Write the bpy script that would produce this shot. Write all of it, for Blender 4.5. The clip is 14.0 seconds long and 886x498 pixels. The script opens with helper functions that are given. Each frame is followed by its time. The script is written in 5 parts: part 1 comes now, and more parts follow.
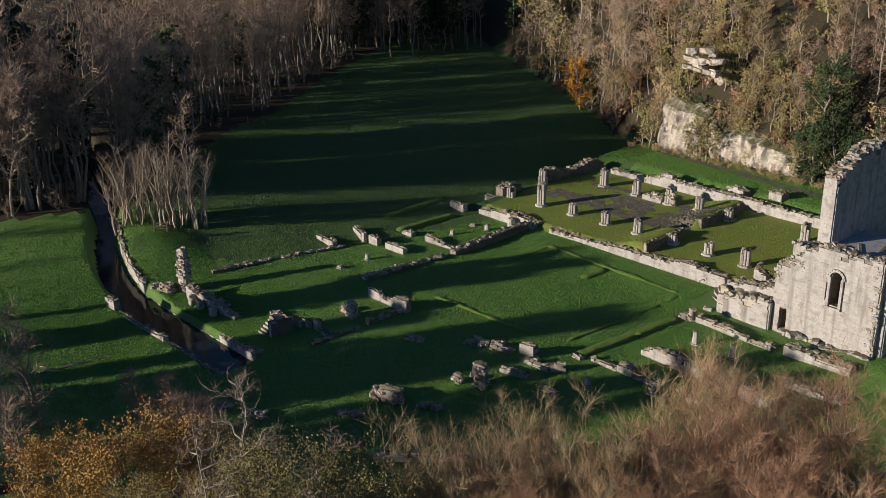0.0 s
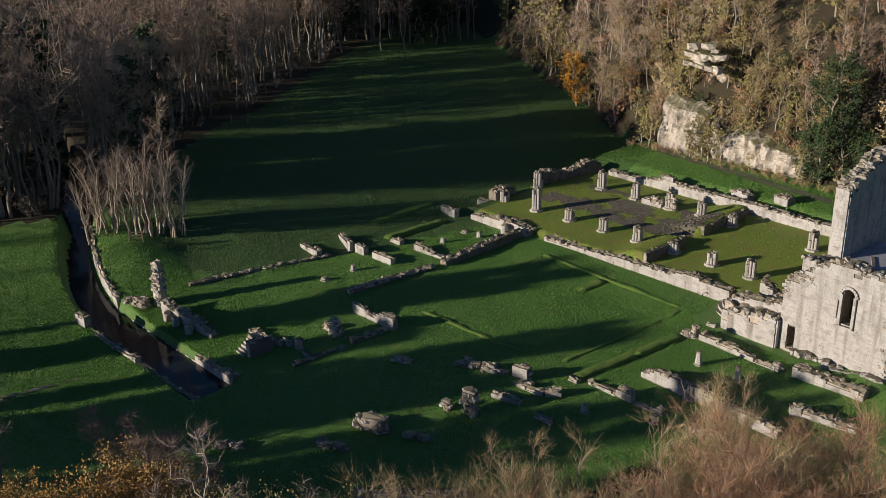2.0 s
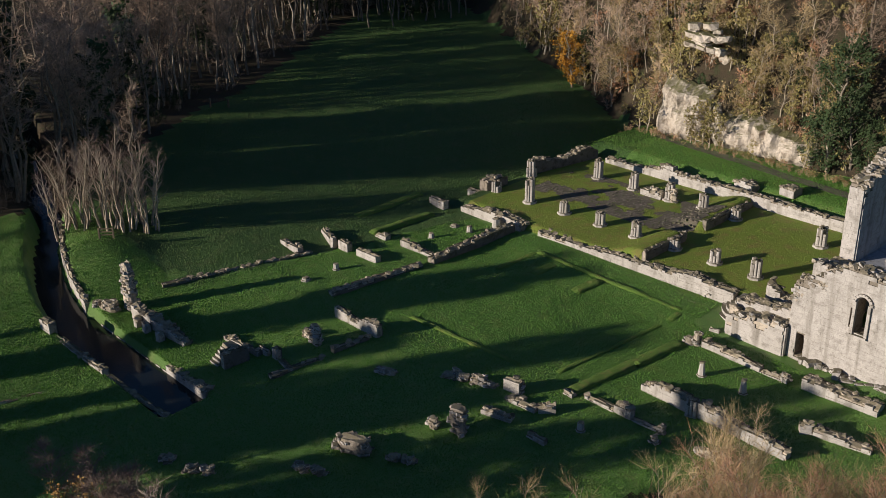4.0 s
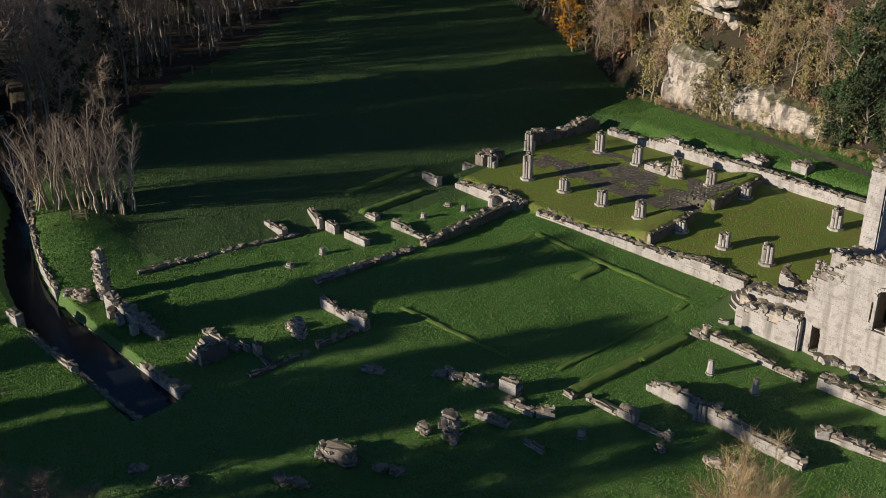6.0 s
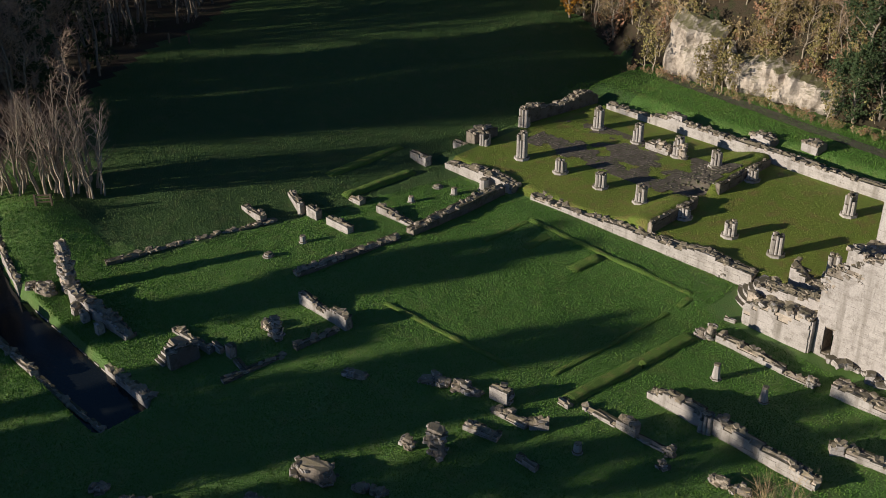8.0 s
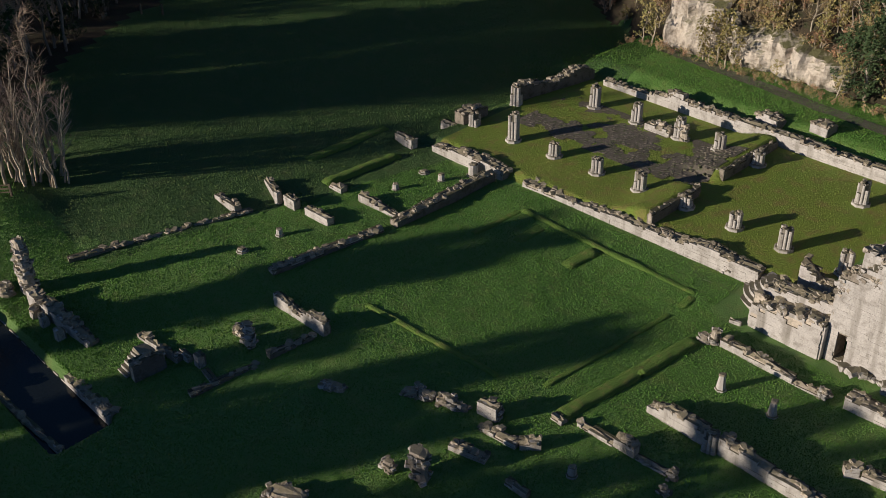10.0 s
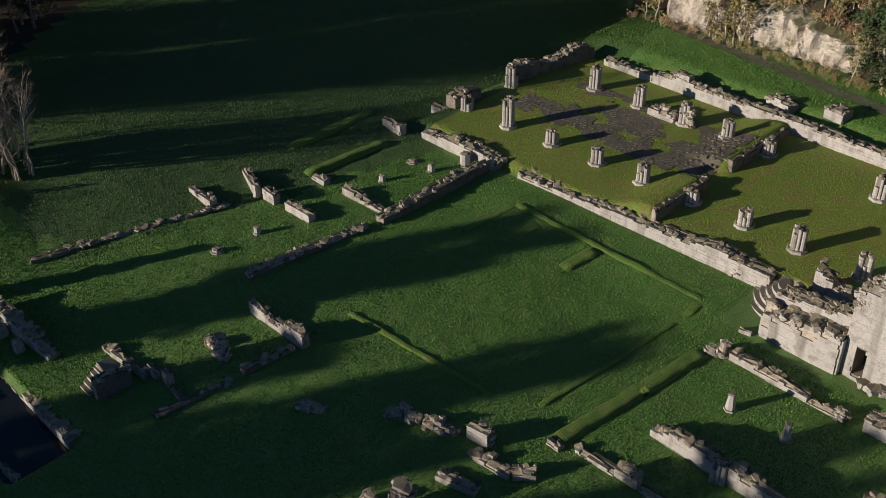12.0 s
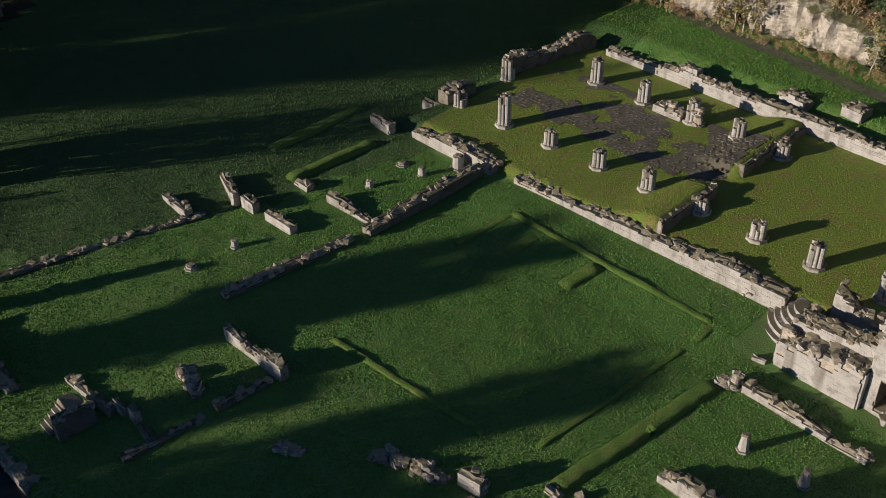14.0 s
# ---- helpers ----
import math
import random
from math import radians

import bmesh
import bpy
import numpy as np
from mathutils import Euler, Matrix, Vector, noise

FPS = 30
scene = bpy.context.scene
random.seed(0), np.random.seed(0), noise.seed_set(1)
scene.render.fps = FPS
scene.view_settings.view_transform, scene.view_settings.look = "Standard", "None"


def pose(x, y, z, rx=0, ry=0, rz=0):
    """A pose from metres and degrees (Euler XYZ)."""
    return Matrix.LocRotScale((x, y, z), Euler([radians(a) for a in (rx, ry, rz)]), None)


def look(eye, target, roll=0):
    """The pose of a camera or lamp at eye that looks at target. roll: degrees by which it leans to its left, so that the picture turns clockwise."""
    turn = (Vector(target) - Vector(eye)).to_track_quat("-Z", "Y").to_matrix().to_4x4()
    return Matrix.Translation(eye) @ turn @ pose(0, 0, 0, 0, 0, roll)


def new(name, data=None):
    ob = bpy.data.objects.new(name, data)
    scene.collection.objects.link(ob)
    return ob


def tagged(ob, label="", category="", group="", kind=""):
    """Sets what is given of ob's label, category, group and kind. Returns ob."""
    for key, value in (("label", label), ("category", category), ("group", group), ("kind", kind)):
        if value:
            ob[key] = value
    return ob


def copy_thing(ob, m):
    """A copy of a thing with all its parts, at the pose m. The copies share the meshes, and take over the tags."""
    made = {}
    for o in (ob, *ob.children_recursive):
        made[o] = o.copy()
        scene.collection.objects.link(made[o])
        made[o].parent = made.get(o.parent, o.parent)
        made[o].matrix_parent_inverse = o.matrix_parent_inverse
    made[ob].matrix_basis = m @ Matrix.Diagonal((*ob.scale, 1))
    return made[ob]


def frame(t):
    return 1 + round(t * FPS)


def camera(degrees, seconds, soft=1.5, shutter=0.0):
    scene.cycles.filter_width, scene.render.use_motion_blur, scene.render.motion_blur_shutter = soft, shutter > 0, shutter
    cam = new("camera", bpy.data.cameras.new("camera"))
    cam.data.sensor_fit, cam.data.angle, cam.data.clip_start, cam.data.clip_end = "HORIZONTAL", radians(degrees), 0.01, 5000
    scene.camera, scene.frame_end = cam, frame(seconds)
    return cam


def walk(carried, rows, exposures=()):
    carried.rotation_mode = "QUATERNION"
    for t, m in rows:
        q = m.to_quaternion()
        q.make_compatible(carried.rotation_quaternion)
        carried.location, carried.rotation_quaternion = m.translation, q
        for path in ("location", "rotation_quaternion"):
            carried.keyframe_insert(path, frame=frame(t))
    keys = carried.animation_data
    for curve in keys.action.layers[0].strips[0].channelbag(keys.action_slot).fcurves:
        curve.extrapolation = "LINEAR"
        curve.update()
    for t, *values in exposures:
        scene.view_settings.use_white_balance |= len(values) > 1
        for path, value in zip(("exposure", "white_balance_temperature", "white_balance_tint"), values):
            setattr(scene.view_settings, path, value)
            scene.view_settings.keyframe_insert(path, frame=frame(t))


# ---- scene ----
cam = camera(45.7, 14.0, soft=0.85)
PATH = [
    (0, (82.945, -97.643, 43.36), (81.557, -96.388, 42.654), -0.5),
    (0.5, (81.843, -96.397, 43.548), (80.458, -95.143, 42.835), -0.5),
    (1, (80.786, -95.151, 43.734), (79.404, -93.897, 43.016), -0.5),
    (1.5, (79.729, -93.829, 43.901), (78.349, -92.577, 43.175), -0.5),
    (2, (78.578, -92.52, 43.999), (77.202, -91.269, 43.264), -0.6),
    (2.5, (77.32, -91.247, 44.123), (75.949, -89.996, 43.378), -0.6),
    (3, (76.12, -89.904, 44.33), (74.756, -88.655, 43.569), -0.6),
    (5.5, (70.307, -83.302, 44.933), (68.976, -82.077, 44.081), -0.7),
    (6, (69.061, -82.038, 44.995), (67.739, -80.82, 44.118), -0.7),
    (6.5, (67.893, -80.744, 44.982), (66.579, -79.531, 44.087), -0.6),
    (7, (66.693, -79.377, 44.939), (65.387, -78.169, 44.024), -0.6),
    (7.5, (65.514, -78.023, 45.018), (64.217, -76.822, 44.082), -0.6),
    (8, (64.386, -76.646, 45.14), (63.098, -75.451, 44.184), -0.6),
    (8.2, (63.952, -76.086, 45.145), (62.668, -74.892, 44.182), -0.6),
    (10.5, (58.757, -69.968, 45.074), (57.513, -68.804, 44.026), -0.7),
    (11, (57.687, -68.621, 45.038), (56.451, -67.465, 43.973), -0.7),
    (11.5, (56.565, -67.361, 44.97), (55.338, -66.21, 43.888), -0.7),
    (12, (55.365, -66.077, 44.94), (54.147, -64.932, 43.841), -0.7),
    (12.5, (54.271, -64.699, 44.971), (53.061, -63.563, 43.856), -0.8),
    (13, (53.092, -63.419, 45.026), (51.891, -62.289, 43.896), -0.8),
    (13.5, (51.876, -62.126, 45.078), (50.682, -61.0, 43.933), -0.8),
    (14, (50.654, -60.758, 45.145), (49.468, -59.641, 43.985), -0.8),
]
walk(cam, [(t, look(eye, target, roll)) for t, eye, target, roll in PATH], [(0, 0.2), (6.5, 0.14), (14, 0.0)])
# ==== body ====
# ---- world and sun ----
SUN_AZ = (0.42, 0.9075)      # the way the shadows fall, on the ground
SUN_EL = radians(13.9)
world = bpy.data.worlds.new("world")
scene.world = world
world.use_nodes = True
wt = world.node_tree
sky = wt.nodes.new("ShaderNodeTexSky")
sky.sky_type = "NISHITA"
sky.sun_disc = False
sky.sun_elevation = SUN_EL
sky.sun_rotation = math.atan2(-SUN_AZ[0], -SUN_AZ[1])
sky.air_density, sky.dust_density, sky.ozone_density = 1.0, 0.4, 6.0
wt.nodes["Background"].inputs["Strength"].default_value = 0.067
wt.links.new(sky.outputs[0], wt.nodes["Background"].inputs["Color"])
sun_data = bpy.data.lights.new("sun", "SUN")
sun_data.energy, sun_data.angle, sun_data.color = 5.0, radians(0.6), (1.0, 0.88, 0.73)
sun = new("sun", sun_data)
sun.matrix_world = look((-40, -100, 60), (-40 + SUN_AZ[0] * math.cos(SUN_EL), -100 + SUN_AZ[1] * math.cos(SUN_EL), 60 - math.sin(SUN_EL)))


# ---- materials ----
def material(name, colours, rough=0.9, scales=(0.5, 4.0, 30.0), bump=0.3, bump_scale=20.0, bump_dist=0.02, vary=0.15, moss=None, metal=0.0, streak=None, spec=0.25):
    """Two or three colours mixed by noise at large and small scale, with relief; moss grows on upward faces."""
    mat = bpy.data.materials.new(name)
    mat.use_nodes = True
    nt = mat.node_tree
    bsdf = nt.nodes["Principled BSDF"]
    bsdf.inputs["Roughness"].default_value = rough
    bsdf.inputs["Metallic"].default_value = metal
    bsdf.inputs["Specular IOR Level"].default_value = spec
    geo = nt.nodes.new("ShaderNodeNewGeometry")
    info = nt.nodes.new("ShaderNodeObjectInfo")

    def noisy(scale, detail=4.0, roughness=0.6):
        n = nt.nodes.new("ShaderNodeTexNoise")
        n.inputs["Scale"].default_value, n.inputs["Detail"].default_value, n.inputs["Roughness"].default_value = scale, detail, roughness
        nt.links.new(geo.outputs["Position"], n.inputs["Vector"])
        return n

    def ramp(source, lo, hi):
        r = nt.nodes.new("ShaderNodeMapRange")
        r.inputs["From Min"].default_value, r.inputs["From Max"].default_value = lo, hi
        nt.links.new(source, r.inputs["Value"])
        return r.outputs["Result"]

    def mix(fac, a, b, blend="MIX"):
        m = nt.nodes.new("ShaderNodeMix")
        m.data_type, m.blend_type = "RGBA", blend
        for key, v in (("Factor", fac), ("A", a), ("B", b)):
            s = [i for i in m.inputs if i.name == key and (i.type == ("VALUE" if key == "Factor" else "RGBA"))][0]
            if isinstance(v, (int, float)):
                s.default_value = v
            elif isinstance(v, tuple):
                s.default_value = (*v, 1)
            else:
                nt.links.new(v, s)
        return [o for o in m.outputs if o.type == "RGBA"][0]

    big, mid, small = noisy(scales[0]), noisy(scales[1]), noisy(scales[2], 2.0)
    col = mix(ramp(big.outputs["Fac"], 0.35, 0.65), colours[0], colours[1])
    if len(colours) > 2:
        col = mix(ramp(mid.outputs["Fac"], 0.5, 0.68), col, colours[2])
    grain = nt.nodes.new("ShaderNodeHueSaturation")
    val = nt.nodes.new("ShaderNodeMath")
    val.operation = "MULTIPLY_ADD"
    nt.links.new(small.outputs["Fac"], val.inputs[0])
    val.inputs[1].default_value, val.inputs[2].default_value = 0.7, 0.65
    rnd = nt.nodes.new("ShaderNodeMath")
    rnd.operation = "MULTIPLY_ADD"
    nt.links.new(info.outputs["Random"], rnd.inputs[0])
    rnd.inputs[1].default_value, rnd.inputs[2].default_value = 2 * vary, 1 - vary
    both = nt.nodes.new("ShaderNodeMath")
    both.operation = "MULTIPLY"
    nt.links.new(val.outputs[0], both.inputs[0])
    nt.links.new(rnd.outputs[0], both.inputs[1])
    nt.links.new(both.outputs[0], grain.inputs["Value"])
    nt.links.new(col, grain.inputs["Color"])
    col = grain.outputs["Color"]
    if streak:
        tall = nt.nodes.new("ShaderNodeMapping")
        tall.inputs["Scale"].default_value = (1.6, 1.6, 0.18)
        nt.links.new(geo.outputs["Position"], tall.inputs["Vector"])
        run = nt.nodes.new("ShaderNodeTexNoise")
        run.inputs["Scale"].default_value, run.inputs["Detail"].default_value = 0.8, 6.0
        nt.links.new(tall.outputs[0], run.inputs["Vector"])
        col = mix(ramp(run.outputs["Fac"], 0.52, 0.70), col, streak)
    if moss:
        sep = nt.nodes.new("ShaderNodeSeparateXYZ")
        nt.links.new(geo.outputs["Normal"], sep.inputs[0])
        up = ramp(sep.outputs["Z"], 0.35, 0.8)
        mm = nt.nodes.new("ShaderNodeMath")
        mm.operation = "MULTIPLY"
        nt.links.new(up, mm.inputs[0])
        nt.links.new(ramp(mid.outputs["Fac"], 0.30, 0.47), mm.inputs[1])
        col = mix(mm.outputs[0], col, moss)
    nt.links.new(col, bsdf.inputs["Base Color"])
    if bump:
        b = nt.nodes.new("ShaderNodeBump")
        b.inputs["Strength"].default_value, b.inputs["Distance"].default_value = bump, bump_dist
        nt.links.new(noisy(bump_scale, 6.0, 0.7).outputs["Fac"], b.inputs["Height"])
        nt.links.new(b.outputs[0], bsdf.inputs["Normal"])
    return mat


# Darker than M_MEADOW: the field's dim grazing sunlight is put into this colour
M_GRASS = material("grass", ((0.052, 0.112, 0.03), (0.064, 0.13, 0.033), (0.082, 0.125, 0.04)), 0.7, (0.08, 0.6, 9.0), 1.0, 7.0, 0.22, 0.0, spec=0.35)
M_MEADOW = material("bright_meadow", ((0.102, 0.22, 0.036), (0.122, 0.245, 0.042), (0.155, 0.235, 0.052)), 0.6, (0.1, 0.7, 9.0), 1.0, 7.0, 0.22, 0.0, spec=0.6)
M_LAWN = material("church_lawn", ((0.16, 0.235, 0.034), (0.20, 0.245, 0.042), (0.225, 0.19, 0.06)), 0.7, (0.15, 0.7, 6.0), 1.0, 6.0, 0.18, 0.0, spec=0.3)
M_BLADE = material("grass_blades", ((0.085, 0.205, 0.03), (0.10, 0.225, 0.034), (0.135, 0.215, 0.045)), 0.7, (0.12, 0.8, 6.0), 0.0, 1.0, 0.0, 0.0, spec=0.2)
# Field blades, darkened to carry the weak sunlight there
M_BLADE_DIM = material("dim_blades", ((0.075, 0.14, 0.036), (0.088, 0.155, 0.04), (0.125, 0.16, 0.055)), 0.7, (0.12, 0.8, 6.0), 0.0, 1.0, 0.0, 0.0, spec=0.2)
M_BLADE_DRY = material("dry_blades", ((0.15, 0.225, 0.036), (0.18, 0.225, 0.042), (0.20, 0.19, 0.055)), 0.7, (0.2, 0.8, 6.0), 0.0, 1.0, 0.0, 0.0)
M_TURF = material("turf", ((0.115, 0.215, 0.04), (0.14, 0.23, 0.046), (0.20, 0.225, 0.065)), 0.9, (0.3, 1.5, 12.0), 1.0, 8.0, 0.25, 0.05)
M_STONE = material("limestone", ((0.465, 0.435, 0.415), (0.40, 0.374, 0.354), (0.28, 0.258, 0.238)), 0.9, (0.35, 1.3, 9.0), 0.5, 7.0, 0.06, 0.03, (0.14, 0.125, 0.088), streak=(0.24, 0.22, 0.197))
# Limestone with the shade of sunless faces in its colour, and dark moss
M_STONE_SHADED = material("shaded_stone", ((0.20, 0.18, 0.155), (0.15, 0.135, 0.115), (0.09, 0.085, 0.06)), 0.95, (0.5, 1.6, 9.0), 0.7, 7.0, 0.08, 0.05, (0.085, 0.08, 0.045))
M_RUBBLE = material("rubble", ((0.43, 0.37, 0.31), (0.32, 0.275, 0.23), (0.18, 0.16, 0.125)), 0.95, (0.8, 2.5, 12.0), 0.8, 6.0, 0.1, 0.35, (0.25, 0.215, 0.145))
M_CLIFF = material("cliff", ((0.60, 0.53, 0.46), (0.46, 0.40, 0.34), (0.24, 0.205, 0.165)), 0.95, (0.25, 0.8, 4.0), 0.9, 2.5, 0.3, 0.1, (0.13, 0.125, 0.06))
M_BARK = material("bark", ((0.24, 0.20, 0.16), (0.31, 0.27, 0.22), (0.15, 0.13, 0.10)), 0.95, (1.0, 4.0, 20.0), 0.4, 20.0, 0.03, 0.3)
M_PALE = material("pale_bark", ((0.46, 0.40, 0.32), (0.38, 0.32, 0.25), (0.27, 0.23, 0.18)), 0.95, (1.0, 4.0, 20.0), 0.4, 20.0, 0.03, 0.2)
M_BIRCH = material("grey_bark", ((0.30, 0.265, 0.22), (0.23, 0.20, 0.165), (0.16, 0.14, 0.115)), 0.95, (1.0, 4.0, 20.0), 0.4, 20.0, 0.03, 0.3)
M_TWIG = material("twigs", ((0.31, 0.215, 0.155), (0.36, 0.25, 0.18), (0.23, 0.17, 0.125)), 0.95, (0.3, 2.0, 8.0), 0.0, 1.0, 0.0, 0.3)
M_TWIG_TAN = material("tan_twigs", ((0.46, 0.35, 0.19), (0.38, 0.285, 0.16), (0.30, 0.235, 0.14)), 0.95, (0.3, 2.0, 8.0), 0.0, 1.0, 0.0, 0.25)
M_TWIG_HAZE = material("mauve_twigs", ((0.30, 0.215, 0.18), (0.26, 0.19, 0.155), (0.21, 0.16, 0.13)), 0.95, (0.3, 2.0, 8.0), 0.0, 1.0, 0.0, 0.2)
M_TWIG_RED = material("reddish_twigs", ((0.40, 0.225, 0.14), (0.35, 0.205, 0.13), (0.31, 0.205, 0.115)), 0.95, (0.3, 2.0, 8.0), 0.0, 1.0, 0.0, 0.2)
M_LEAF_OLIVE = material("olive_leaves", ((0.23, 0.20, 0.075), (0.28, 0.22, 0.095), (0.16, 0.165, 0.06)), 0.8, (0.4, 2.0, 8.0), 0.0, 1.0, 0.0, 0.3)
M_LEAF_RUST = material("rust_leaves", ((0.36, 0.175, 0.055), (0.29, 0.145, 0.05), (0.22, 0.12, 0.055)), 0.8, (0.4, 2.0, 8.0), 0.0, 1.0, 0.0, 0.2)
M_LEAF_AMBER = material("amber_leaves", ((0.40, 0.25, 0.07), (0.34, 0.19, 0.06), (0.26, 0.19, 0.07)), 0.8, (0.4, 2.0, 8.0), 0.0, 1.0, 0.0, 0.2)
M_TWIG_WOOD = material("wood_twigs", ((0.44, 0.315, 0.235), (0.49, 0.365, 0.275), (0.33, 0.255, 0.20)), 0.95, (0.3, 2.0, 8.0), 0.0, 1.0, 0.0, 0.3)
M_LEAF_GOLD = material("golden_leaves", ((0.50, 0.26, 0.03), (0.42, 0.20, 0.03), (0.30, 0.17, 0.04)), 0.8, (0.4, 2.0, 8.0), 0.0, 1.0, 0.0, 0.15)
M_LEAF_GREEN = material("evergreen_leaves", ((0.035, 0.06, 0.022), (0.05, 0.075, 0.03), (0.025, 0.045, 0.02)), 0.7, (0.4, 2.0, 8.0), 0.0, 1.0, 0.0, 0.25)
M_MUD = material("stream_bed", ((0.03, 0.03, 0.022), (0.05, 0.045, 0.03)), 0.9, (0.3, 2.0, 9.0), 0.4, 4.0, 0.1, 0.0)
M_LITTER = material("leaf_litter", ((0.07, 0.052, 0.034), (0.05, 0.042, 0.027), (0.045, 0.052, 0.024)), 0.95, (0.2, 1.0, 8.0), 1.0, 5.0, 0.2, 0.0)
M_GRAVEL = material("gravel_track", ((0.17, 0.145, 0.12), (0.115, 0.10, 0.08), (0.085, 0.10, 0.045)), 0.95, (0.9, 2.5, 14.0), 0.8, 12.0, 0.08, 0.1)
M_LEAD = material("pale_roof", ((0.36, 0.37, 0.40), (0.30, 0.31, 0.34), (0.22, 0.22, 0.23)), 0.7, (0.4, 1.5, 9.0), 0.2, 9.0, 0.03, 0.1)
M_DARK = material("dark_void", ((0.02, 0.018, 0.016), (0.03, 0.027, 0.024)), 1.0, (1.0, 3.0, 9.0), 0.0, 1.0, 0.0, 0.0)
M_WOOD = material("weathered_wood", ((0.20, 0.15, 0.10), (0.14, 0.11, 0.08), (0.26, 0.21, 0.15)), 0.9, (1.0, 5.0, 25.0), 0.3, 20.0, 0.02, 0.15)
M_WATER = material("water", ((0.012, 0.016, 0.018), (0.016, 0.02, 0.02)), 0.06, (0.2, 1.0, 6.0), 0.15, 2.5, 0.03, 0.0)


# ---- helpers for meshes ----
def clamp(v, lo, hi):
    return max(lo, min(hi, v))


def smooth(a, b, v):
    u = clamp((v - a) / (b - a), 0.0, 1.0)
    return u * u * (3 - 2 * u)


def mesh_from(name, verts, faces, mat=None, flat=True):
    me = bpy.data.meshes.new(name)
    me.from_pydata(verts, [], faces)
    if mat:
        me.materials.append(mat)
    if not flat:
        me.polygons.foreach_set("use_smooth", [True] * len(me.polygons))
    me.update()
    return me


def part(name, me, parent, label="", at=(0, 0, 0), turn=0.0, scale=(1, 1, 1), tilt=(0, 0)):
    ob = new(name, me)
    ob.parent = parent
    ob.location, ob.rotation_euler, ob.scale = at, (tilt[0], tilt[1], turn), scale
    if label:
        ob["label"] = label
    return ob


def thing(name, at, label, category, group="", kind="", turn=0.0, me=None):
    ob = new(name, me)
    ob.location = at
    ob.rotation_euler = (0, 0, turn)
    return tagged(ob, label, category, group, kind)


def block_mesh(name, mat, seed, rough=0.06, bevel=0.08):
    """A unit stone, centred, base at z 0, with chipped corners."""
    rng = random.Random(seed)
    bm = bmesh.new()
    bmesh.ops.create_cube(bm, size=1.0)
    bmesh.ops.translate(bm, verts=bm.verts, vec=(0, 0, 0.5))
    bmesh.ops.bevel(bm, geom=bm.edges[:], offset=bevel, segments=1, affect="EDGES")
    for v in bm.verts:
        v.co += Vector([rng.uniform(-rough, rough) for _ in range(3)])
    me = bpy.data.meshes.new(name)
    bm.to_mesh(me)
    bm.free()
    me.materials.append(mat)
    return me


BLOCKS = [block_mesh("block", M_STONE, i, 0.006, 0.012) for i in range(5)]
PALE_ROUGH = [block_mesh("pale_rough_block", M_STONE, 40 + i, 0.15, 0.13) for i in range(6)]
ROUGH = [block_mesh("rough_block", M_RUBBLE, 20 + i, 0.16, 0.14) for i in range(7)]


# ---- terrain ----
def stream_y(x):
    """The middle line of the stream, over x."""
    d = clamp(-17 - x, 0.0, 24.0)
    return -51.8 + 0.05 * d + 0.012 * d * d + 0.3 * max(0.0, -41 - x)


def water_z(x):
    return -2.95 + 0.075 * clamp(-18 - x, 0, 40)


def hill_line(x):
    return 29.2 if x > -8 else 29.2 + 0.35 * (-8 - x)


def cliff_top(x):
    """How high the bare rock face stands over the grass at its foot."""
    return clamp(6.8 - 0.16 * (x + 7), 3.0, 6.8) * smooth(-13, -8.5, x) * (1 - 0.5 * smooth(13, 18, x))


def aisle_foot(x):
    """The foot of the aisle wall's outer face."""
    return -5.9 + 0.053 * clamp(x - 1, 0, 27)


def ground_z(x, y):
    z = -1.1 - 0.03 * clamp(x - 5, 0, 40) - 0.06 * clamp(-32 - y, 0, 30)
    z += 0.11 * clamp(-14 - x, 0, 60) + 0.05 * clamp(-74 - x, 0, 400)
    if x < -14:
        z += 0.05 * clamp(y, 0, 60) * smooth(-14, -30, x)
    z += 0.32 * smooth(-13, -7.5, y) * smooth(-4, 0, x) * (1 - smooth(24, 27, x))
    k = smooth(aisle_foot(x) + 0.45, aisle_foot(x) + 0.95, y) * smooth(-14.5, -11.8, x)
    z += (0.03 * clamp(y, -6, 18) - z) * k
    z += 1.1 * smooth(18.0, 20.5, y) * smooth(-22, -10, x)
    z += 0.8 * smooth(35, 43, x) * smooth(-13.5, -9.5, y) * (1 - k)
    d = y - hill_line(x)
    if d > 0:
        z += 0.85 * cliff_top(x) * smooth(1.3, 2.6, d) + 1.5 * clamp(d - (2.4 if -9 < x < 14 else 1.2), 0, 7) + 0.8 * clamp(d - 8, 0, 30) + 0.2 * clamp(d - 38, 0, 200)
    if 9.3 < x < 14.6 and -4.2 < y < 16.2:
        z += 0.95 * smooth(9.3, 13.6, x) * (1 - smooth(14.2, 14.4, x)) * (1 - smooth(2.6, 3.6, y) * (1 - smooth(5.8, 6.8, y)))
    if y < -66:
        z += 0.16 * clamp(-66 - y, 0, 90)
    z += 1.35 * math.exp(-((x + 27.5) / 6.0) ** 2 - ((y + 44.0) / 4.4) ** 2)
    ys = stream_y(x)
    w = abs(y - ys) * (1.0 if x > -19 else 1.22)
    if w < 4.0 and x < 3.4:
        z += (water_z(x) - 0.6 - z) * (1 - smooth(1.9, 2.5, w)) * (1 - smooth(2.8, 3.4, x))
    return z


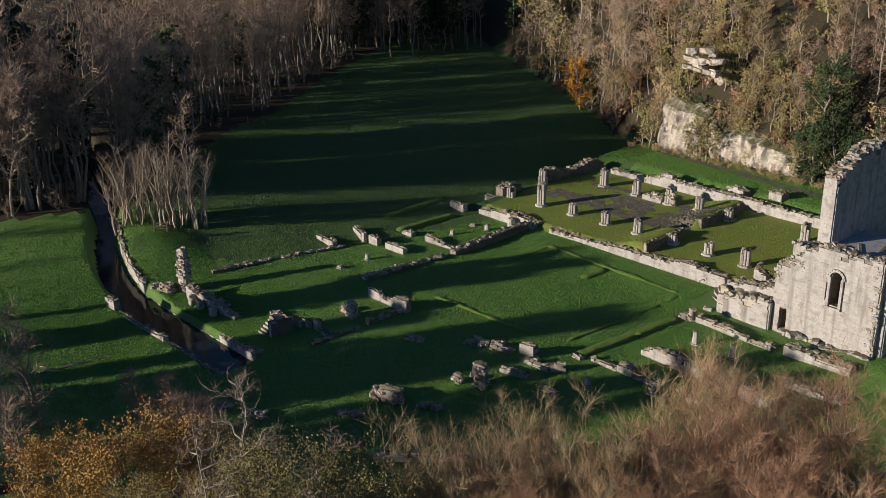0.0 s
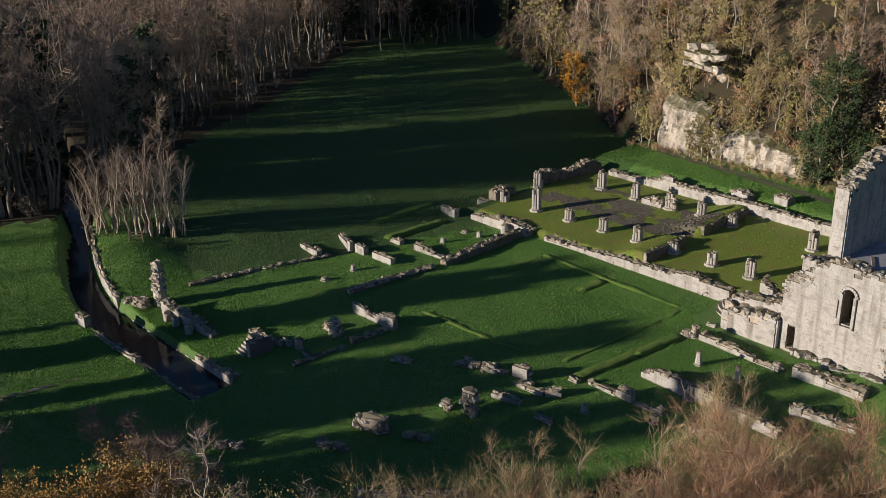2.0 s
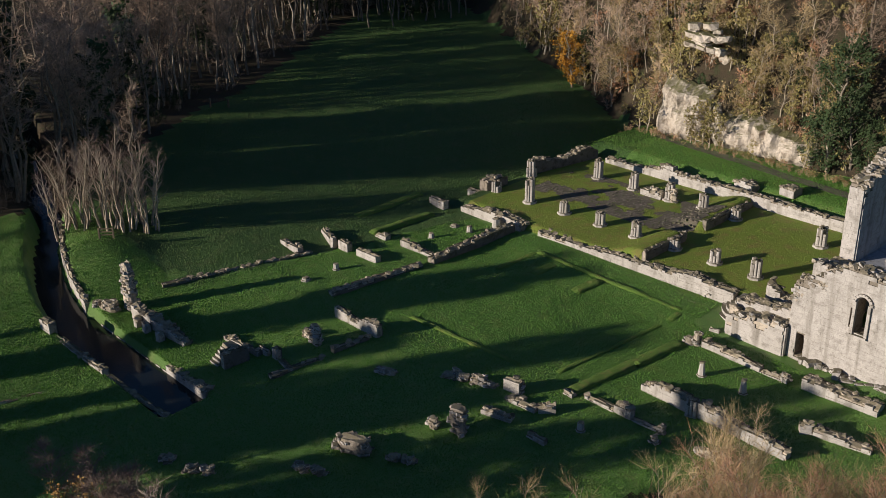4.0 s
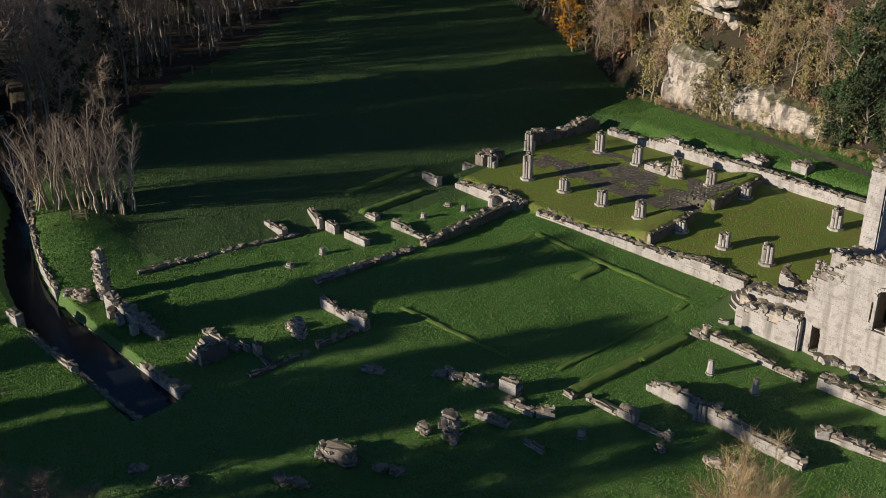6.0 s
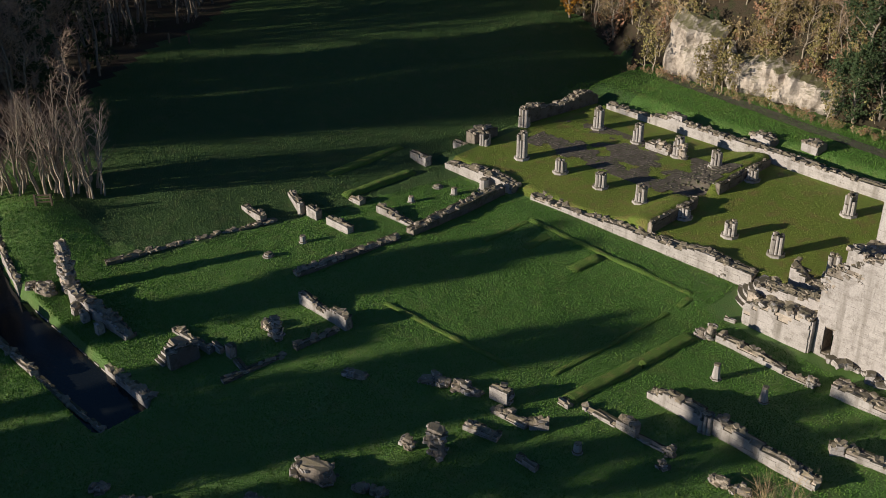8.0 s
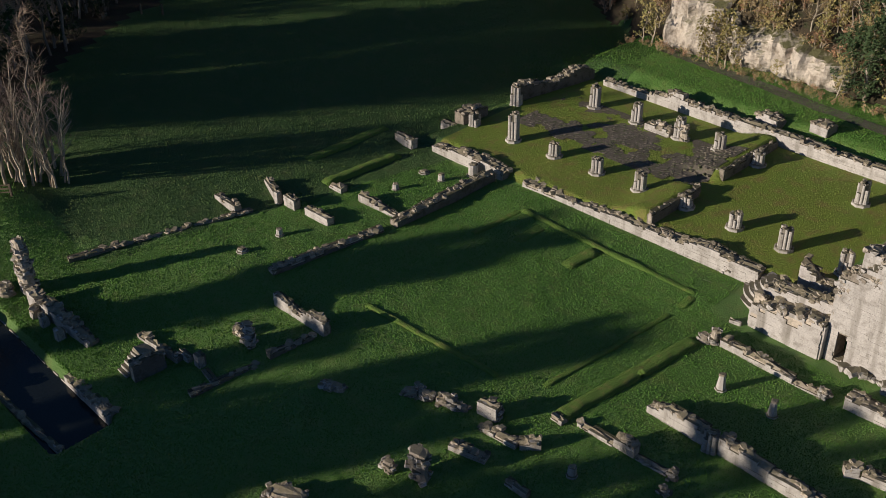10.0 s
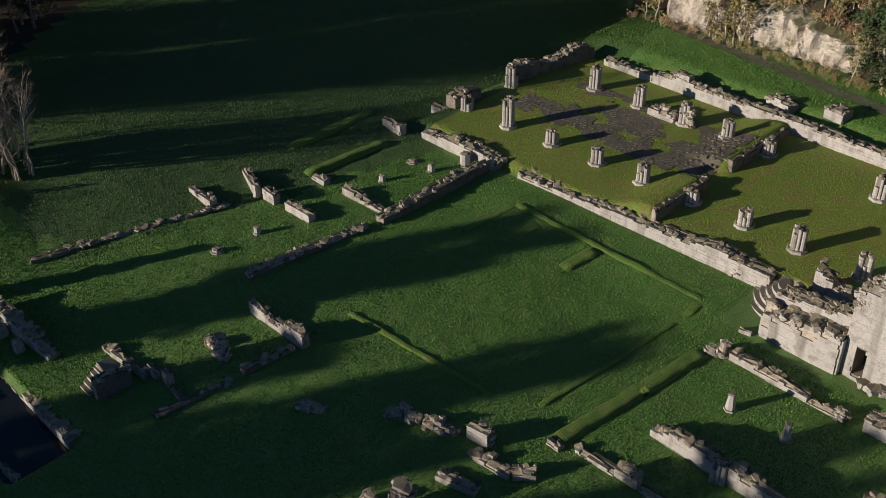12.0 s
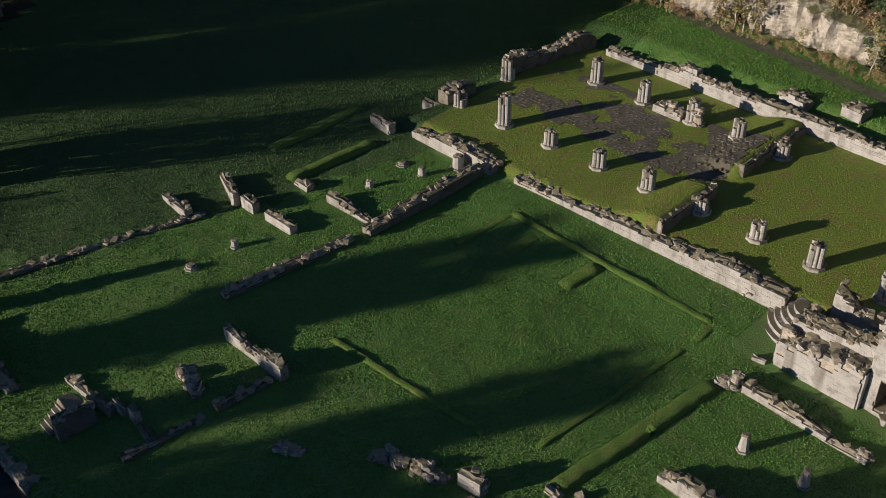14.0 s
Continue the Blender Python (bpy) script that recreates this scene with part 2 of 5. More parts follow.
def turf_z(x, y):
    """The ground with its small unevenness."""
    n = noise.noise((x * 0.12, y * 0.12, 0.0)) * 0.14 + noise.noise((x * 0.6, y * 0.6, 3.0)) * 0.05
    return ground_z(x, y) + n * (1 if y < -6.5 or y > 20 or x < -14 else 0.4)


def edge_x(y):
    """The eastern edge of the wood beside the field."""
    pts = [(-80, -60), (-66, -52), (-54, -45), (-45, -42), (-38, -44), (-16, -57), (-8, -60), (8, -68), (40, -84), (80, -110)]
    if y <= pts[0][0]:
        return pts[0][1]
    for (y0, x0), (y1, x1) in zip(pts, pts[1:]):
        if y <= y1:
            return x0 + (x1 - x0) * (y - y0) / (y1 - y0)
    return pts[-1][1]


def axis(parts):
    out = []
    for a, b, n in parts:
        out += [a + (b - a) * i / n for i in range(n)]
    return out + [parts[-1][1]]


gx = axis([(-2500, -400, 8), (-400, -120, 20), (-120, -28, 70), (-28, 48, 170), (48, 90, 40), (90, 300, 16), (300, 2500, 8)])
gy = axis([(-2500, -300, 8), (-300, -110, 16), (-110, -60, 40), (-60, 24, 190), (24, 62, 60), (62, 160, 30), (160, 400, 12), (400, 2500, 8)])
verts = []
for y in gy:
    for x in gx:
        verts.append((x, y, turf_z(x, y)))
nx = len(gx)
faces = [(j * nx + i, j * nx + i + 1, (j + 1) * nx + i + 1, (j + 1) * nx + i) for j in range(len(gy) - 1) for i in range(nx - 1)]
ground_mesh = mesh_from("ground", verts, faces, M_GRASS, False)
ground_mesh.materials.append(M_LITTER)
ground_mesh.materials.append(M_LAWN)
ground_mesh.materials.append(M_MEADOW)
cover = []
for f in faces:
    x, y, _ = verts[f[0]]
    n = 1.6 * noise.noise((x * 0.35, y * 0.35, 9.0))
    # Field faces take the darker grass, standing in for the low sun's weak light
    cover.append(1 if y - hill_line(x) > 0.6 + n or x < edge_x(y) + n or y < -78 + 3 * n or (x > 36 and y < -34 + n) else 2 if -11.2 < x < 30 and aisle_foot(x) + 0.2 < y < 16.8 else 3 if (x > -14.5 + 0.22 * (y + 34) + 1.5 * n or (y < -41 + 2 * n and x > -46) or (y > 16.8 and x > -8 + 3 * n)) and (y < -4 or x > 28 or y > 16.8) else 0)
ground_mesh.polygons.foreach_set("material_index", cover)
ground = new("ground", ground_mesh)
tagged(ground, "wet green grass of the valley floor and wooded slopes", "ground", kind="structure")

water_verts, water_faces = [], []
for i in range(61):
    x = -70 + 73.6 * i / 60
    for dy in (-2.4, 2.4):
        water_verts.append((x, stream_y(x) + dy, water_z(x)))
    if i:
        water_faces.append((2 * i - 2, 2 * i, 2 * i + 1, 2 * i - 1))
tagged(new("water", mesh_from("water", water_verts, water_faces, M_WATER, False)), "dark still water of the stream reflecting blue sky", "stream", kind="structure")


CRAG = [block_mesh("boulder", M_CLIFF, 60 + i, 0.13, 0.2) for i in range(3)]
WOODBAR = block_mesh("bar", M_WOOD, 3, 0.02, 0.05)


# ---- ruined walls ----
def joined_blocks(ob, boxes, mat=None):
    """The facing that stays turned away or too far to tell its stones apart, as one mesh. Without mat its stone is
    darkened for shade.
    """
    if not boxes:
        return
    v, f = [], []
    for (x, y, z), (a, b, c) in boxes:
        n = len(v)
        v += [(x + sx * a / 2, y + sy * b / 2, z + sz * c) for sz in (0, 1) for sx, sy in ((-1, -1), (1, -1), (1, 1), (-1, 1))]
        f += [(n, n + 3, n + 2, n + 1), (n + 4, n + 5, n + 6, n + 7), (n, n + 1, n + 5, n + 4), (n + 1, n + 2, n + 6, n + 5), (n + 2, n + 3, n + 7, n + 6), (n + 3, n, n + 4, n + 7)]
    part("facing", mesh_from("facing", v, f, mat or M_STONE_SHADED), ob)["kind"] = "stuff"


def ruin_wall(p, q, thick, heights, label, seed, lower=0.0, base=None, ashlar=0.3, category="ruined wall", group="ruined walls", rubble=1.0, name="ruined_wall", single=None):
    """A broken wall from p to q: facing blocks on both long sides, a core, and loose rubble along the broken top.
    p and q lie on the foot of its south or east face. heights: heights of the top above the base, evenly spaced from p to q."""
    rng = random.Random(seed)
    p, q = Vector((*p, 0)), Vector((*q, 0))
    length = (q - p).length
    turn = math.atan2(q.y - p.y, q.x - p.x)
    shift = Vector((0, thick / 2, 0)) if abs(math.cos(turn)) > 0.6 else Vector((-thick / 2, 0, 0))
    p, q = p + shift, q + shift
    mid = (p + q) / 2
    zb = min(ground_z(p.x, p.y), ground_z(q.x, q.y), ground_z(mid.x, mid.y)) - 0.15 if base is None else base
    ob = thing(name, (p.x, p.y, zb), label, category, group, turn=turn)

    def top(s):
        u = clamp(s / length, 0, 1) * (len(heights) - 1)
        i = min(int(u), len(heights) - 2)
        return heights[i] + (heights[i + 1] - heights[i]) * (u - i) + 0.15

    n = max(2, int(length / 0.5))
    cv, cf = [], []
    half = thick / 2 - 0.1
    for i in range(n + 1):
        s = length * i / n
        h = top(s)
        cv += [(s, -half, 0), (s, -half, max(0.1, h - 0.12)), (s, rng.uniform(-0.15, 0.15), max(0.12, h + rng.uniform(-0.05, 0.18))), (s, half, max(0.1, h - 0.12)), (s, half, 0)]
        if i:
            a, b = 5 * (i - 1), 5 * i
            cf += [(a + k, b + k, b + k + 1, a + k + 1) for k in range(4)]
    cf += [(4, 3, 2, 1, 0), tuple(5 * n + k for k in range(5))]
    part("core", mesh_from("core", cv, cf, M_RUBBLE), ob)
    course = ashlar
    backing = []
    for side in (-1, 1):
        z = 0.0
        while z < max(heights) + 0.15:
            s = -rng.uniform(0, 0.4)
            while s < length:
                w = rng.uniform(0.45, 0.95)
                s0, s1 = max(0, s), min(length, s + w)
                s += w
                if s1 - s0 < 0.15:
                    continue
                t = top((s0 + s1) / 2)
                h = min(course, t - z + 0.05)
                if h < 0.1 or (z + course > t and rng.random() < 0.35):
                    continue
                at, sc = ((s0 + s1) / 2, side * (thick / 2 - 0.11 + rng.uniform(-0.015, 0.015)), z), (s1 - s0 - 0.006, 0.24, h - 0.005)
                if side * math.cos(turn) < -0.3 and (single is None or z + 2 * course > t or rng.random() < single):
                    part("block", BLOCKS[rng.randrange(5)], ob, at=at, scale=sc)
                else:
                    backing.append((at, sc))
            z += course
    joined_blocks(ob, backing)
    count = int(length * thick * 2.6 * rubble)
    for _ in range(count):
        s, d = rng.uniform(0, length), rng.uniform(-0.5, 0.5) * (thick - 0.1)
        k = rng.uniform(0.2, 0.5)
        part("rubble_stone", ROUGH[rng.randrange(7)], ob, at=(s, d, top(s) - 0.12), turn=rng.uniform(0, 6.3),
             scale=(k * rng.uniform(0.8, 1.5), k, k * rng.uniform(0.35, 0.75)), tilt=(rng.uniform(-0.25, 0.25), rng.uniform(-0.25, 0.25)))
    return ob



L_LOW = "low broken limestone wall with a mossy rubble top on the grass"
L_SHADE = "low ruined footing of dark mossy stones in the grass"
# church
ruin_wall((1.0, -5.9), (11.0, -5.37), 1.3, [0.75, 0.7, 0.75, 0.9], "low west stretch of the aisle wall, two courses with tumbled rubble", 1, base=-1.2, rubble=1.4)
ruin_wall((11.0, -5.37), (25.4, -4.6), 1.3, [1.1, 1.1, 1.15, 1.2, 1.75, 1.3, 1.2], "long pale limestone aisle wall with rubble core on top", 20, base=-1.35)
ruin_wall((-11.0, -6.3), (-1.2, -6.3), 1.4, [0.55, 0.8, 1.2, 1.35, 1.3, 1.0], "broken aisle wall with mossy rubble top", 2, base=-1.25, rubble=1.3)
ruin_wall((-7.5, 16.4), (-1.2, 16.3), 1.1, [0.6, 0.6, 0.7], "low shaded west end of the north aisle wall", 21)
ruin_wall((-1.2, 16.3), (28.5, 16.1), 1.2, [0.9, 1.45, 1.3, 1.25, 1.2, 1.25, 1.3, 1.2, 1.15, 1.2, 1.25], "long pale limestone north aisle wall, broken along the top", 3, rubble=1.2)
ruin_wall((1.2, 16.4), (3.0, 16.4), 1.1, [0.8, 0.9], "taller stub of pale masonry on the north aisle wall", 22, base=1.35)
ruin_wall((-11.4, 7.2), (-9.4, 17.3), 1.3, [1.9, 1.6, 1.2, 1.4, 2.1, 1.3], "broken west front wall of the church in shade", 4)
ruin_wall((-11.6, -1.2), (-11.4, 2.2), 1.4, [1.2, 1.5, 1.1], "shaded fragment of the west front with rubble top", 23, rubble=1.6)
ruin_wall((-14.4, -2.0), (-12.6, -1.6), 1.0, [0.8, 0.7], "shaded buttress block beside the west front", 24)
ruin_wall((-15.4, -7.4), (-12.6, -7.6), 0.8, [0.9, 1.1], "shaded low wall end beside the west range", 25)
ruin_wall((10.4, 18.6), (13.0, 18.2), 1.6, [1.0, 1.3, 0.9], "fallen lump of masonry outside the north wall", 26, rubble=2.0)
ruin_wall((15.8, 19.6), (17.8, 19.3), 1.6, [0.8, 1.0], "fallen lump of masonry outside the north wall", 27, rubble=2.0)
ruin_wall((7.0, 17.6), (8.0, 17.6), 0.8, [0.9, 0.8], "small lump of masonry on the north wall", 28, rubble=2.0)
ruin_wall((14.6, -4.2), (14.6, 2.9), 0.5, [1.0, 0.95, 1.0], "screen wall across the nave holding a turf bank", 29, rubble=0.8)
ruin_wall((14.6, 6.6), (14.6, 15.8), 0.5, [1.05, 1.0, 1.0, 0.8], "screen wall across the nave holding a turf bank", 30, rubble=0.8)
ruin_wall((12.6, 2.9), (14.4, 2.9), 0.45, [0.4, 1.0], "short broken return of the screen doorway", 31)
ruin_wall((12.2, 6.7), (14.6, 6.7), 0.45, [0.55, 0.7, 1.1], "short pale return of the screen doorway", 32)
ruin_wall((2.6, 10.5), (5.6, 10.5), 1.4, [0.65, 0.7], "low altar block of pale ashlar with rubble top", 33, rubble=1.6)
ruin_wall((28.4, -4.9), (28.4, -8.4), 1.1, [2.4, 1.5, 2.2], "broken wall beside the steps, rubble sloping down", 34, base=-1.5, rubble=2.0)
ruin_wall((28.4, -3.9), (31.8, -3.9), 1.2, [2.6, 1.4, 1.2], "broken rubble wall between aisle and transept", 35, base=-0.6, rubble=1.8)
# west range
ruin_wall((-1.6, -6.8), (-1.6, -19.2), 1.0, [1.25, 1.15, 1.0, 0.85, 0.6], "low range wall with rubble top, shaded side towards the cloister", 5)
ruin_wall((-1.9, -20.4), (-3.0, -31.5), 0.9, [0.42, 0.36, 0.42, 0.3], L_SHADE, 36, rubble=2.0)
ruin_wall((-8.0, -18.4), (-1.8, -18.2), 0.8, [0.85, 0.6, 0.3, 0.35], L_LOW, 6)
ruin_wall((-17.3, -27.9), (-14.0, -27.9), 0.8, [0.75, 0.7], L_LOW, 7)
ruin_wall((-16.5, -22.8), (-13.4, -23.9), 0.7, [0.8, 0.75], L_LOW, 8)
ruin_wall((-13.2, -24.1), (-12.7, -24.1), 0.6, [1.2, 1.1], "narrow upright doorway jamb of pale stone", 37, rubble=0)
ruin_wall((-12.3, -23.7), (-10.7, -23.7), 0.7, [1.0, 0.9], L_LOW, 9)
ruin_wall((-9.4, -23.5), (-6.2, -23.4), 0.8, [0.8, 0.75], L_LOW, 10)
ruin_wall((-12.1, -18.6), (-10.3, -18.6), 0.8, [0.35, 0.6], L_LOW, 38)
ruin_wall((-17.0, -42.5), (-13.2, -26.4), 0.7, [0.25, 0.35, 0.22, 0.3, 0.28], L_SHADE, 39, rubble=2.2)
# south range
ruin_wall((0.5, -34.0), (6.6, -33.8), 0.7, [1.15, 0.9, 0.5, 1.25, 1.2], "broken wall of pale ashlar, notched in the middle", 11)
ruin_wall((5.9, -38.2), (6.3, -34.4), 0.6, [0.5, 0.35, 0.6], L_LOW, 41, rubble=2.0)
ruin_wall((5.2, -44.5), (5.9, -38.8), 0.6, [0.3, 0.35, 0.3], L_SHADE, 42, rubble=1.6)
ruin_wall((0.4, -42.6), (1.7, -42.6), 0.5, [0.5, 0.45], "low slab of pale stone set on edge", 43, rubble=0.4)
ruin_wall((2.2, -42.4), (2.9, -42.4), 0.6, [1.0, 1.0], "upright pale stone block", 44, rubble=0)
ruin_wall((3.4, -42.5), (4.9, -42.7), 0.5, [0.25, 0.2], "low pale kerb stone in the grass", 45, rubble=0.4)
ruin_wall((-14.4, -47.5), (-9.8, -47.2), 1.0, [1.5, 1.0, 1.3, 0.9], "ruined range wall with buttresses above the stream", 46, rubble=2.4, ashlar=0.22)
ruin_wall((0.7, -46.4), (0.9, -43.9), 0.7, [1.5, 1.7, 1.2], "dark broken wall beside the stone steps", 146, rubble=2.0)
for k, x in enumerate((-12.9, -11.2, -8.6)):
    ruin_wall((x, -48.1), (x + 0.6, -48.1), 0.7, [1.0, 0.8], "short worn buttress of the range wall", 147 + k, rubble=1.5)
ruin_wall((-9.8, -47.2), (-5.6, -46.9), 1.0, [0.9, 1.0, 0.55, 0.35], "ruined range wall above the stream, breaking down", 47, rubble=1.8)
ruin_wall((-4.0, -43.6), (1.0, -43.2), 0.6, [0.3, 0.35, 0.4], L_SHADE, 48, rubble=1.6)
# stream walls
for k, (xa, xb) in enumerate([(-37.0, -30.0), (-30.0, -25.0), (-25.0, -19.6)]):
    ya, yb = stream_y(xa) + 1.75, stream_y(xb) + 1.75
    ruin_wall((xa, ya), (xb, yb), 0.55, [ground_z(xa, ya + 1.2) + 3.3, ground_z(xb, yb + 1.2) + 3.3], "pale stone retaining wall along the stream bank", 50 + 50 * k, base=-3.6, rubble=0.5)
ruin_wall((-17.4, -49.7), (-4.0, -49.7), 0.7, [0.95, 0.8, 0.9], "dark stone retaining wall of the stream", 52, base=-3.9, rubble=0.6)
ruin_wall((-4.0, -49.7), (2.7, -49.7), 0.8, [1.5, 1.65, 1.75], "pale stone wall end on the stream bank", 53, base=-3.9, rubble=1.8)
ruin_wall((-18.4, -55.0), (-16.8, -54.8), 0.8, [2.3, 2.1], "ruined bridge abutment of dark stone", 54, base=-3.3)
ruin_wall((-16.2, -54.6), (-6.9, -54.4), 0.7, [1.3, 1.2, 1.5], "dark stone retaining wall of the far bank", 55, base=-3.7, rubble=0.6)
ruin_wall((-9.4, -66.0), (-7.2, -54.8), 0.5, [0.12, 0.1, 0.12], "long low stone kerb running to the stream", 56, rubble=0.2)
ruin_wall((-6.6, -54.2), (3.2, -53.6), 0.5, [1.2, 1.0, 1.0], "low stone edge of the stream bank", 57, base=-3.9, rubble=0.8)
# east range and foreground
ruin_wall((27.6, -12.9), (33.6, -12.9), 0.8, [0.75, 0.75, 0.6, 0.35], L_LOW, 12, rubble=1.3)
ruin_wall((33.6, -12.9), (36.2, -12.8), 0.6, [0.25, 0.3, 0.75], L_LOW, 58, rubble=1.6)
ruin_wall((37.4, -12.6), (44.0, -12.3), 1.4, [0.9, 0.8, 0.7, 0.7], "broad stepped limestone wall footing", 13, rubble=1.3)
ruin_wall((28.4, -22.9), (33.0, -22.9), 0.9, [0.5, 1.25, 1.3, 1.25], L_LOW, 14, rubble=1.5)
ruin_wall((34.0, -22.9), (37.8, -22.9), 0.9, [1.5, 1.25, 1.15], L_LOW, 15, rubble=1.5)
ruin_wall((37.8, -22.9), (42.0, -22.8), 0.9, [1.1, 1.0, 0.7], L_LOW, 60, rubble=1.2)
ruin_wall((26.1, -27.5), (29.0, -27.4), 0.7, [0.3, 0.3], L_LOW, 16)
ruin_wall((29.0, -27.3), (30.6, -27.2), 0.7, [0.5, 1.1, 0.7], L_LOW, 61, rubble=2.0)
ruin_wall((30.6, -27.2), (33.0, -27.0), 0.6, [0.2, 0.2], L_LOW, 62)
ruin_wall((24.4, -28.3), (25.4, -28.3), 0.7, [0.3, 0.35], "flat mossy slab at the end of the turf bank", 63, rubble=0.6)
ruin_wall((20.6, -31.6), (22.2, -31.4), 0.8, [1.1, 1.2], "upright chunk of pale masonry with a cracked cap", 64, rubble=2.2)
ruin_wall((21.6, -32.7), (24.8, -32.3), 0.9, [0.3, 0.4, 0.35], L_LOW, 65, rubble=1.8)
ruin_wall((24.8, -32.2), (25.8, -31.2), 0.8, [0.5, 0.8], L_LOW, 66, rubble=1.8)
ruin_wall((21.6, -35.4), (24.2, -34.6), 0.9, [0.4, 0.5, 0.3], "low wall end with tufted turf on top", 67, rubble=1.8)
ruin_wall((26.4, -34.9), (28.2, -34.9), 0.5, [0.4, 0.5], "pale slab of stone leaning in the grass", 72, rubble=0.4)
ruin_wall((40.6, -18.8), (41.4, -18.2), 0.8, [0.6, 0.9], "tumbled pale stones of a wall end", 78, rubble=3.0)
ruin_wall((41.6, -18.2), (46.0, -17.4), 0.9, [0.8, 0.5, 0.35], "broken wall in shade with rubble top", 79, rubble=1.6)
ruin_wall((24.0, -52.6), (30.0, -46.6), 0.8, [0.6, 0.5, 0.7], L_LOW, 81, rubble=1.5)
ruin_wall((21.4, -5.0 - 1.9), (23.0, -6.85), 0.25, [0.22, 0.22], "narrow stone kerb of a small trench by the steps", 82, base=-1.72, rubble=0)
ruin_wall((26.3, -9.8), (27.2, -9.6), 0.5, [0.25, 0.25], "loose pale slab at the wall foot", 83, rubble=0.5)


def ragged(x, y, w, d, h, seed, label, turn=0.0, taper=0.7, bulge=0.0, pale=0.75, sink=0.2):
    """A shattered lump of masonry: an uneven core clad in rough stones. bulge above 0 lets the head overhang the foot."""
    rng = random.Random(seed)
    ob = thing("masonry_chunk", (x, y, ground_z(x, y) - sink), label, "masonry", "masonry chunks", turn=turn)
    rows, around = max(4, int(h / 0.3)), 12
    v, f = [], []

    def girth(u):
        return (1 + (taper - 1) * u) * (1 + bulge * math.sin(u * 3.0 - 0.6)) * (1 + 0.22 * noise.noise((u * 3.1, seed * 1.7, 0.3)))
    for i in range(rows + 1):
        u = i / rows
        g = girth(u)
        ox = 0.16 * w * noise.noise((u * 2.2, seed, 5.0))
        for k in range(around):
            a = 6.2832 * k / around
            e = 1 + 0.22 * noise.noise((math.cos(a) * 1.3, math.sin(a) * 1.3, u * h * 1.2 + seed))
            c, s_ = math.cos(a), math.sin(a)
            q = 0.5 / max(abs(c), abs(s_)) * 0.86
            v.append((ox + w * q * c * g * e, d * q * s_ * g * e, u * h * (1 + (0.16 * noise.noise((c * 2, s_ * 2, seed)) if i == rows else 0))))
    for i in range(rows):
        f += [(i * around + k, i * around + (k + 1) % around, (i + 1) * around + (k + 1) % around, (i + 1) * around + k) for k in range(around)]
    f.append(tuple(range(rows * around, (rows + 1) * around)))
    part("core", mesh_from("core", v, f, M_RUBBLE), ob)
    n = int((w + d) * h * 7) + 5
    for _ in range(n):
        u = rng.random() ** 0.8
        a = rng.uniform(0, 6.2832)
        c, s_ = math.cos(a), math.sin(a)
        q = 0.5 / max(abs(c), abs(s_)) * 0.84 * girth(u)
        k = rng.uniform(0.16, 0.38)
        mesh = PALE_ROUGH[rng.randrange(6)] if rng.random() < pale else ROUGH[rng.randrange(7)]
        part("rough_stone", mesh, ob, at=(w * q * c + 0.16 * w * noise.noise((u * 2.2, seed, 5.0)), d * q * s_, u * h * 0.98 - k * 0.3), turn=a + rng.uniform(-0.5, 0.5),
             scale=(k * rng.uniform(0.8, 1.3), k * rng.uniform(0.9, 1.7), k * rng.uniform(0.5, 0.9)), tilt=(rng.uniform(-0.3, 0.3), rng.uniform(-0.3, 0.3)))
    return ob


ragged(-16.2, -46.6, 1.7, 1.3, 4.9, 1, "tall ragged chunk of pale rubble masonry above the stream", 0.1, 0.65)
ragged(-17.2, -48.3, 2.4, 1.4, 1.0, 2, "tumbled rubble at the foot of the tall chunk", 0.3, 0.6, 0.0, 0.5)
ragged(-18.6, -48.9, 1.0, 0.9, 0.7, 3, "tumbled rubble on the stream bank", 0.8, 0.6, 0.0, 0.4)
ragged(22.2, -38.3, 1.3, 0.9, 2.5, 4, "tall chunk of pale weathered masonry, wider at its head", 0.1, 1.15, 0.12)
ragged(20.4, -39.3, 0.9, 0.6, 1.2, 5, "broken arch foot of dark stone", 0.3, 0.7, 0.2, 0.35)
ragged(3.2, -38.2, 1.5, 0.8, 2.1, 6, "ragged wall end of tumbled pale stone", -0.2, 0.75)
ragged(1.7, -38.0, 1.5, 0.8, 1.0, 7, "low ragged wall stub of tumbled stone", -0.1, 0.5)
ragged(26.4, -13.2, 0.8, 0.8, 0.9, 8, "broken door jamb of tumbled stones", 0.2, 0.6, 0.1, 0.6)
ragged(27.1, -12.9, 0.6, 0.7, 1.5, 9, "upright broken door jamb of stacked stones", 0.0, 0.8, 0.1, 0.6)
ragged(21.6, -30.9, 1.4, 0.8, 1.35, 10, "cracked rubble cap of a masonry chunk", -0.1, 0.6, 0.0, 0.7)
ragged(18.4, -32.2, 1.8, 0.8, 0.9, 11, "tumbled rubble of a ruined wall in shade", 0.3, 0.6, 0.0, 0.5)
ragged(16.2, -32.8, 1.0, 0.7, 0.8, 12, "tumbled rubble of a ruined wall in shade", 0.3, 0.6, 0.0, 0.4)
ragged(29.9, -26.8, 1.1, 0.7, 1.2, 13, "broken stub of stacked stone on the low wall", 0.0, 0.6, 0.0, 0.7)
ragged(35.9, -12.5, 0.8, 0.7, 0.9, 14, "broken stub of stacked stone at the wall end", 0.0, 0.6, 0.1, 0.8)
ragged(28.6, -4.3, 1.6, 1.4, 2.6, 15, "ragged pier of rubble at the aisle corner", 0.2, 0.6, 0.0, 0.6, 0.9)
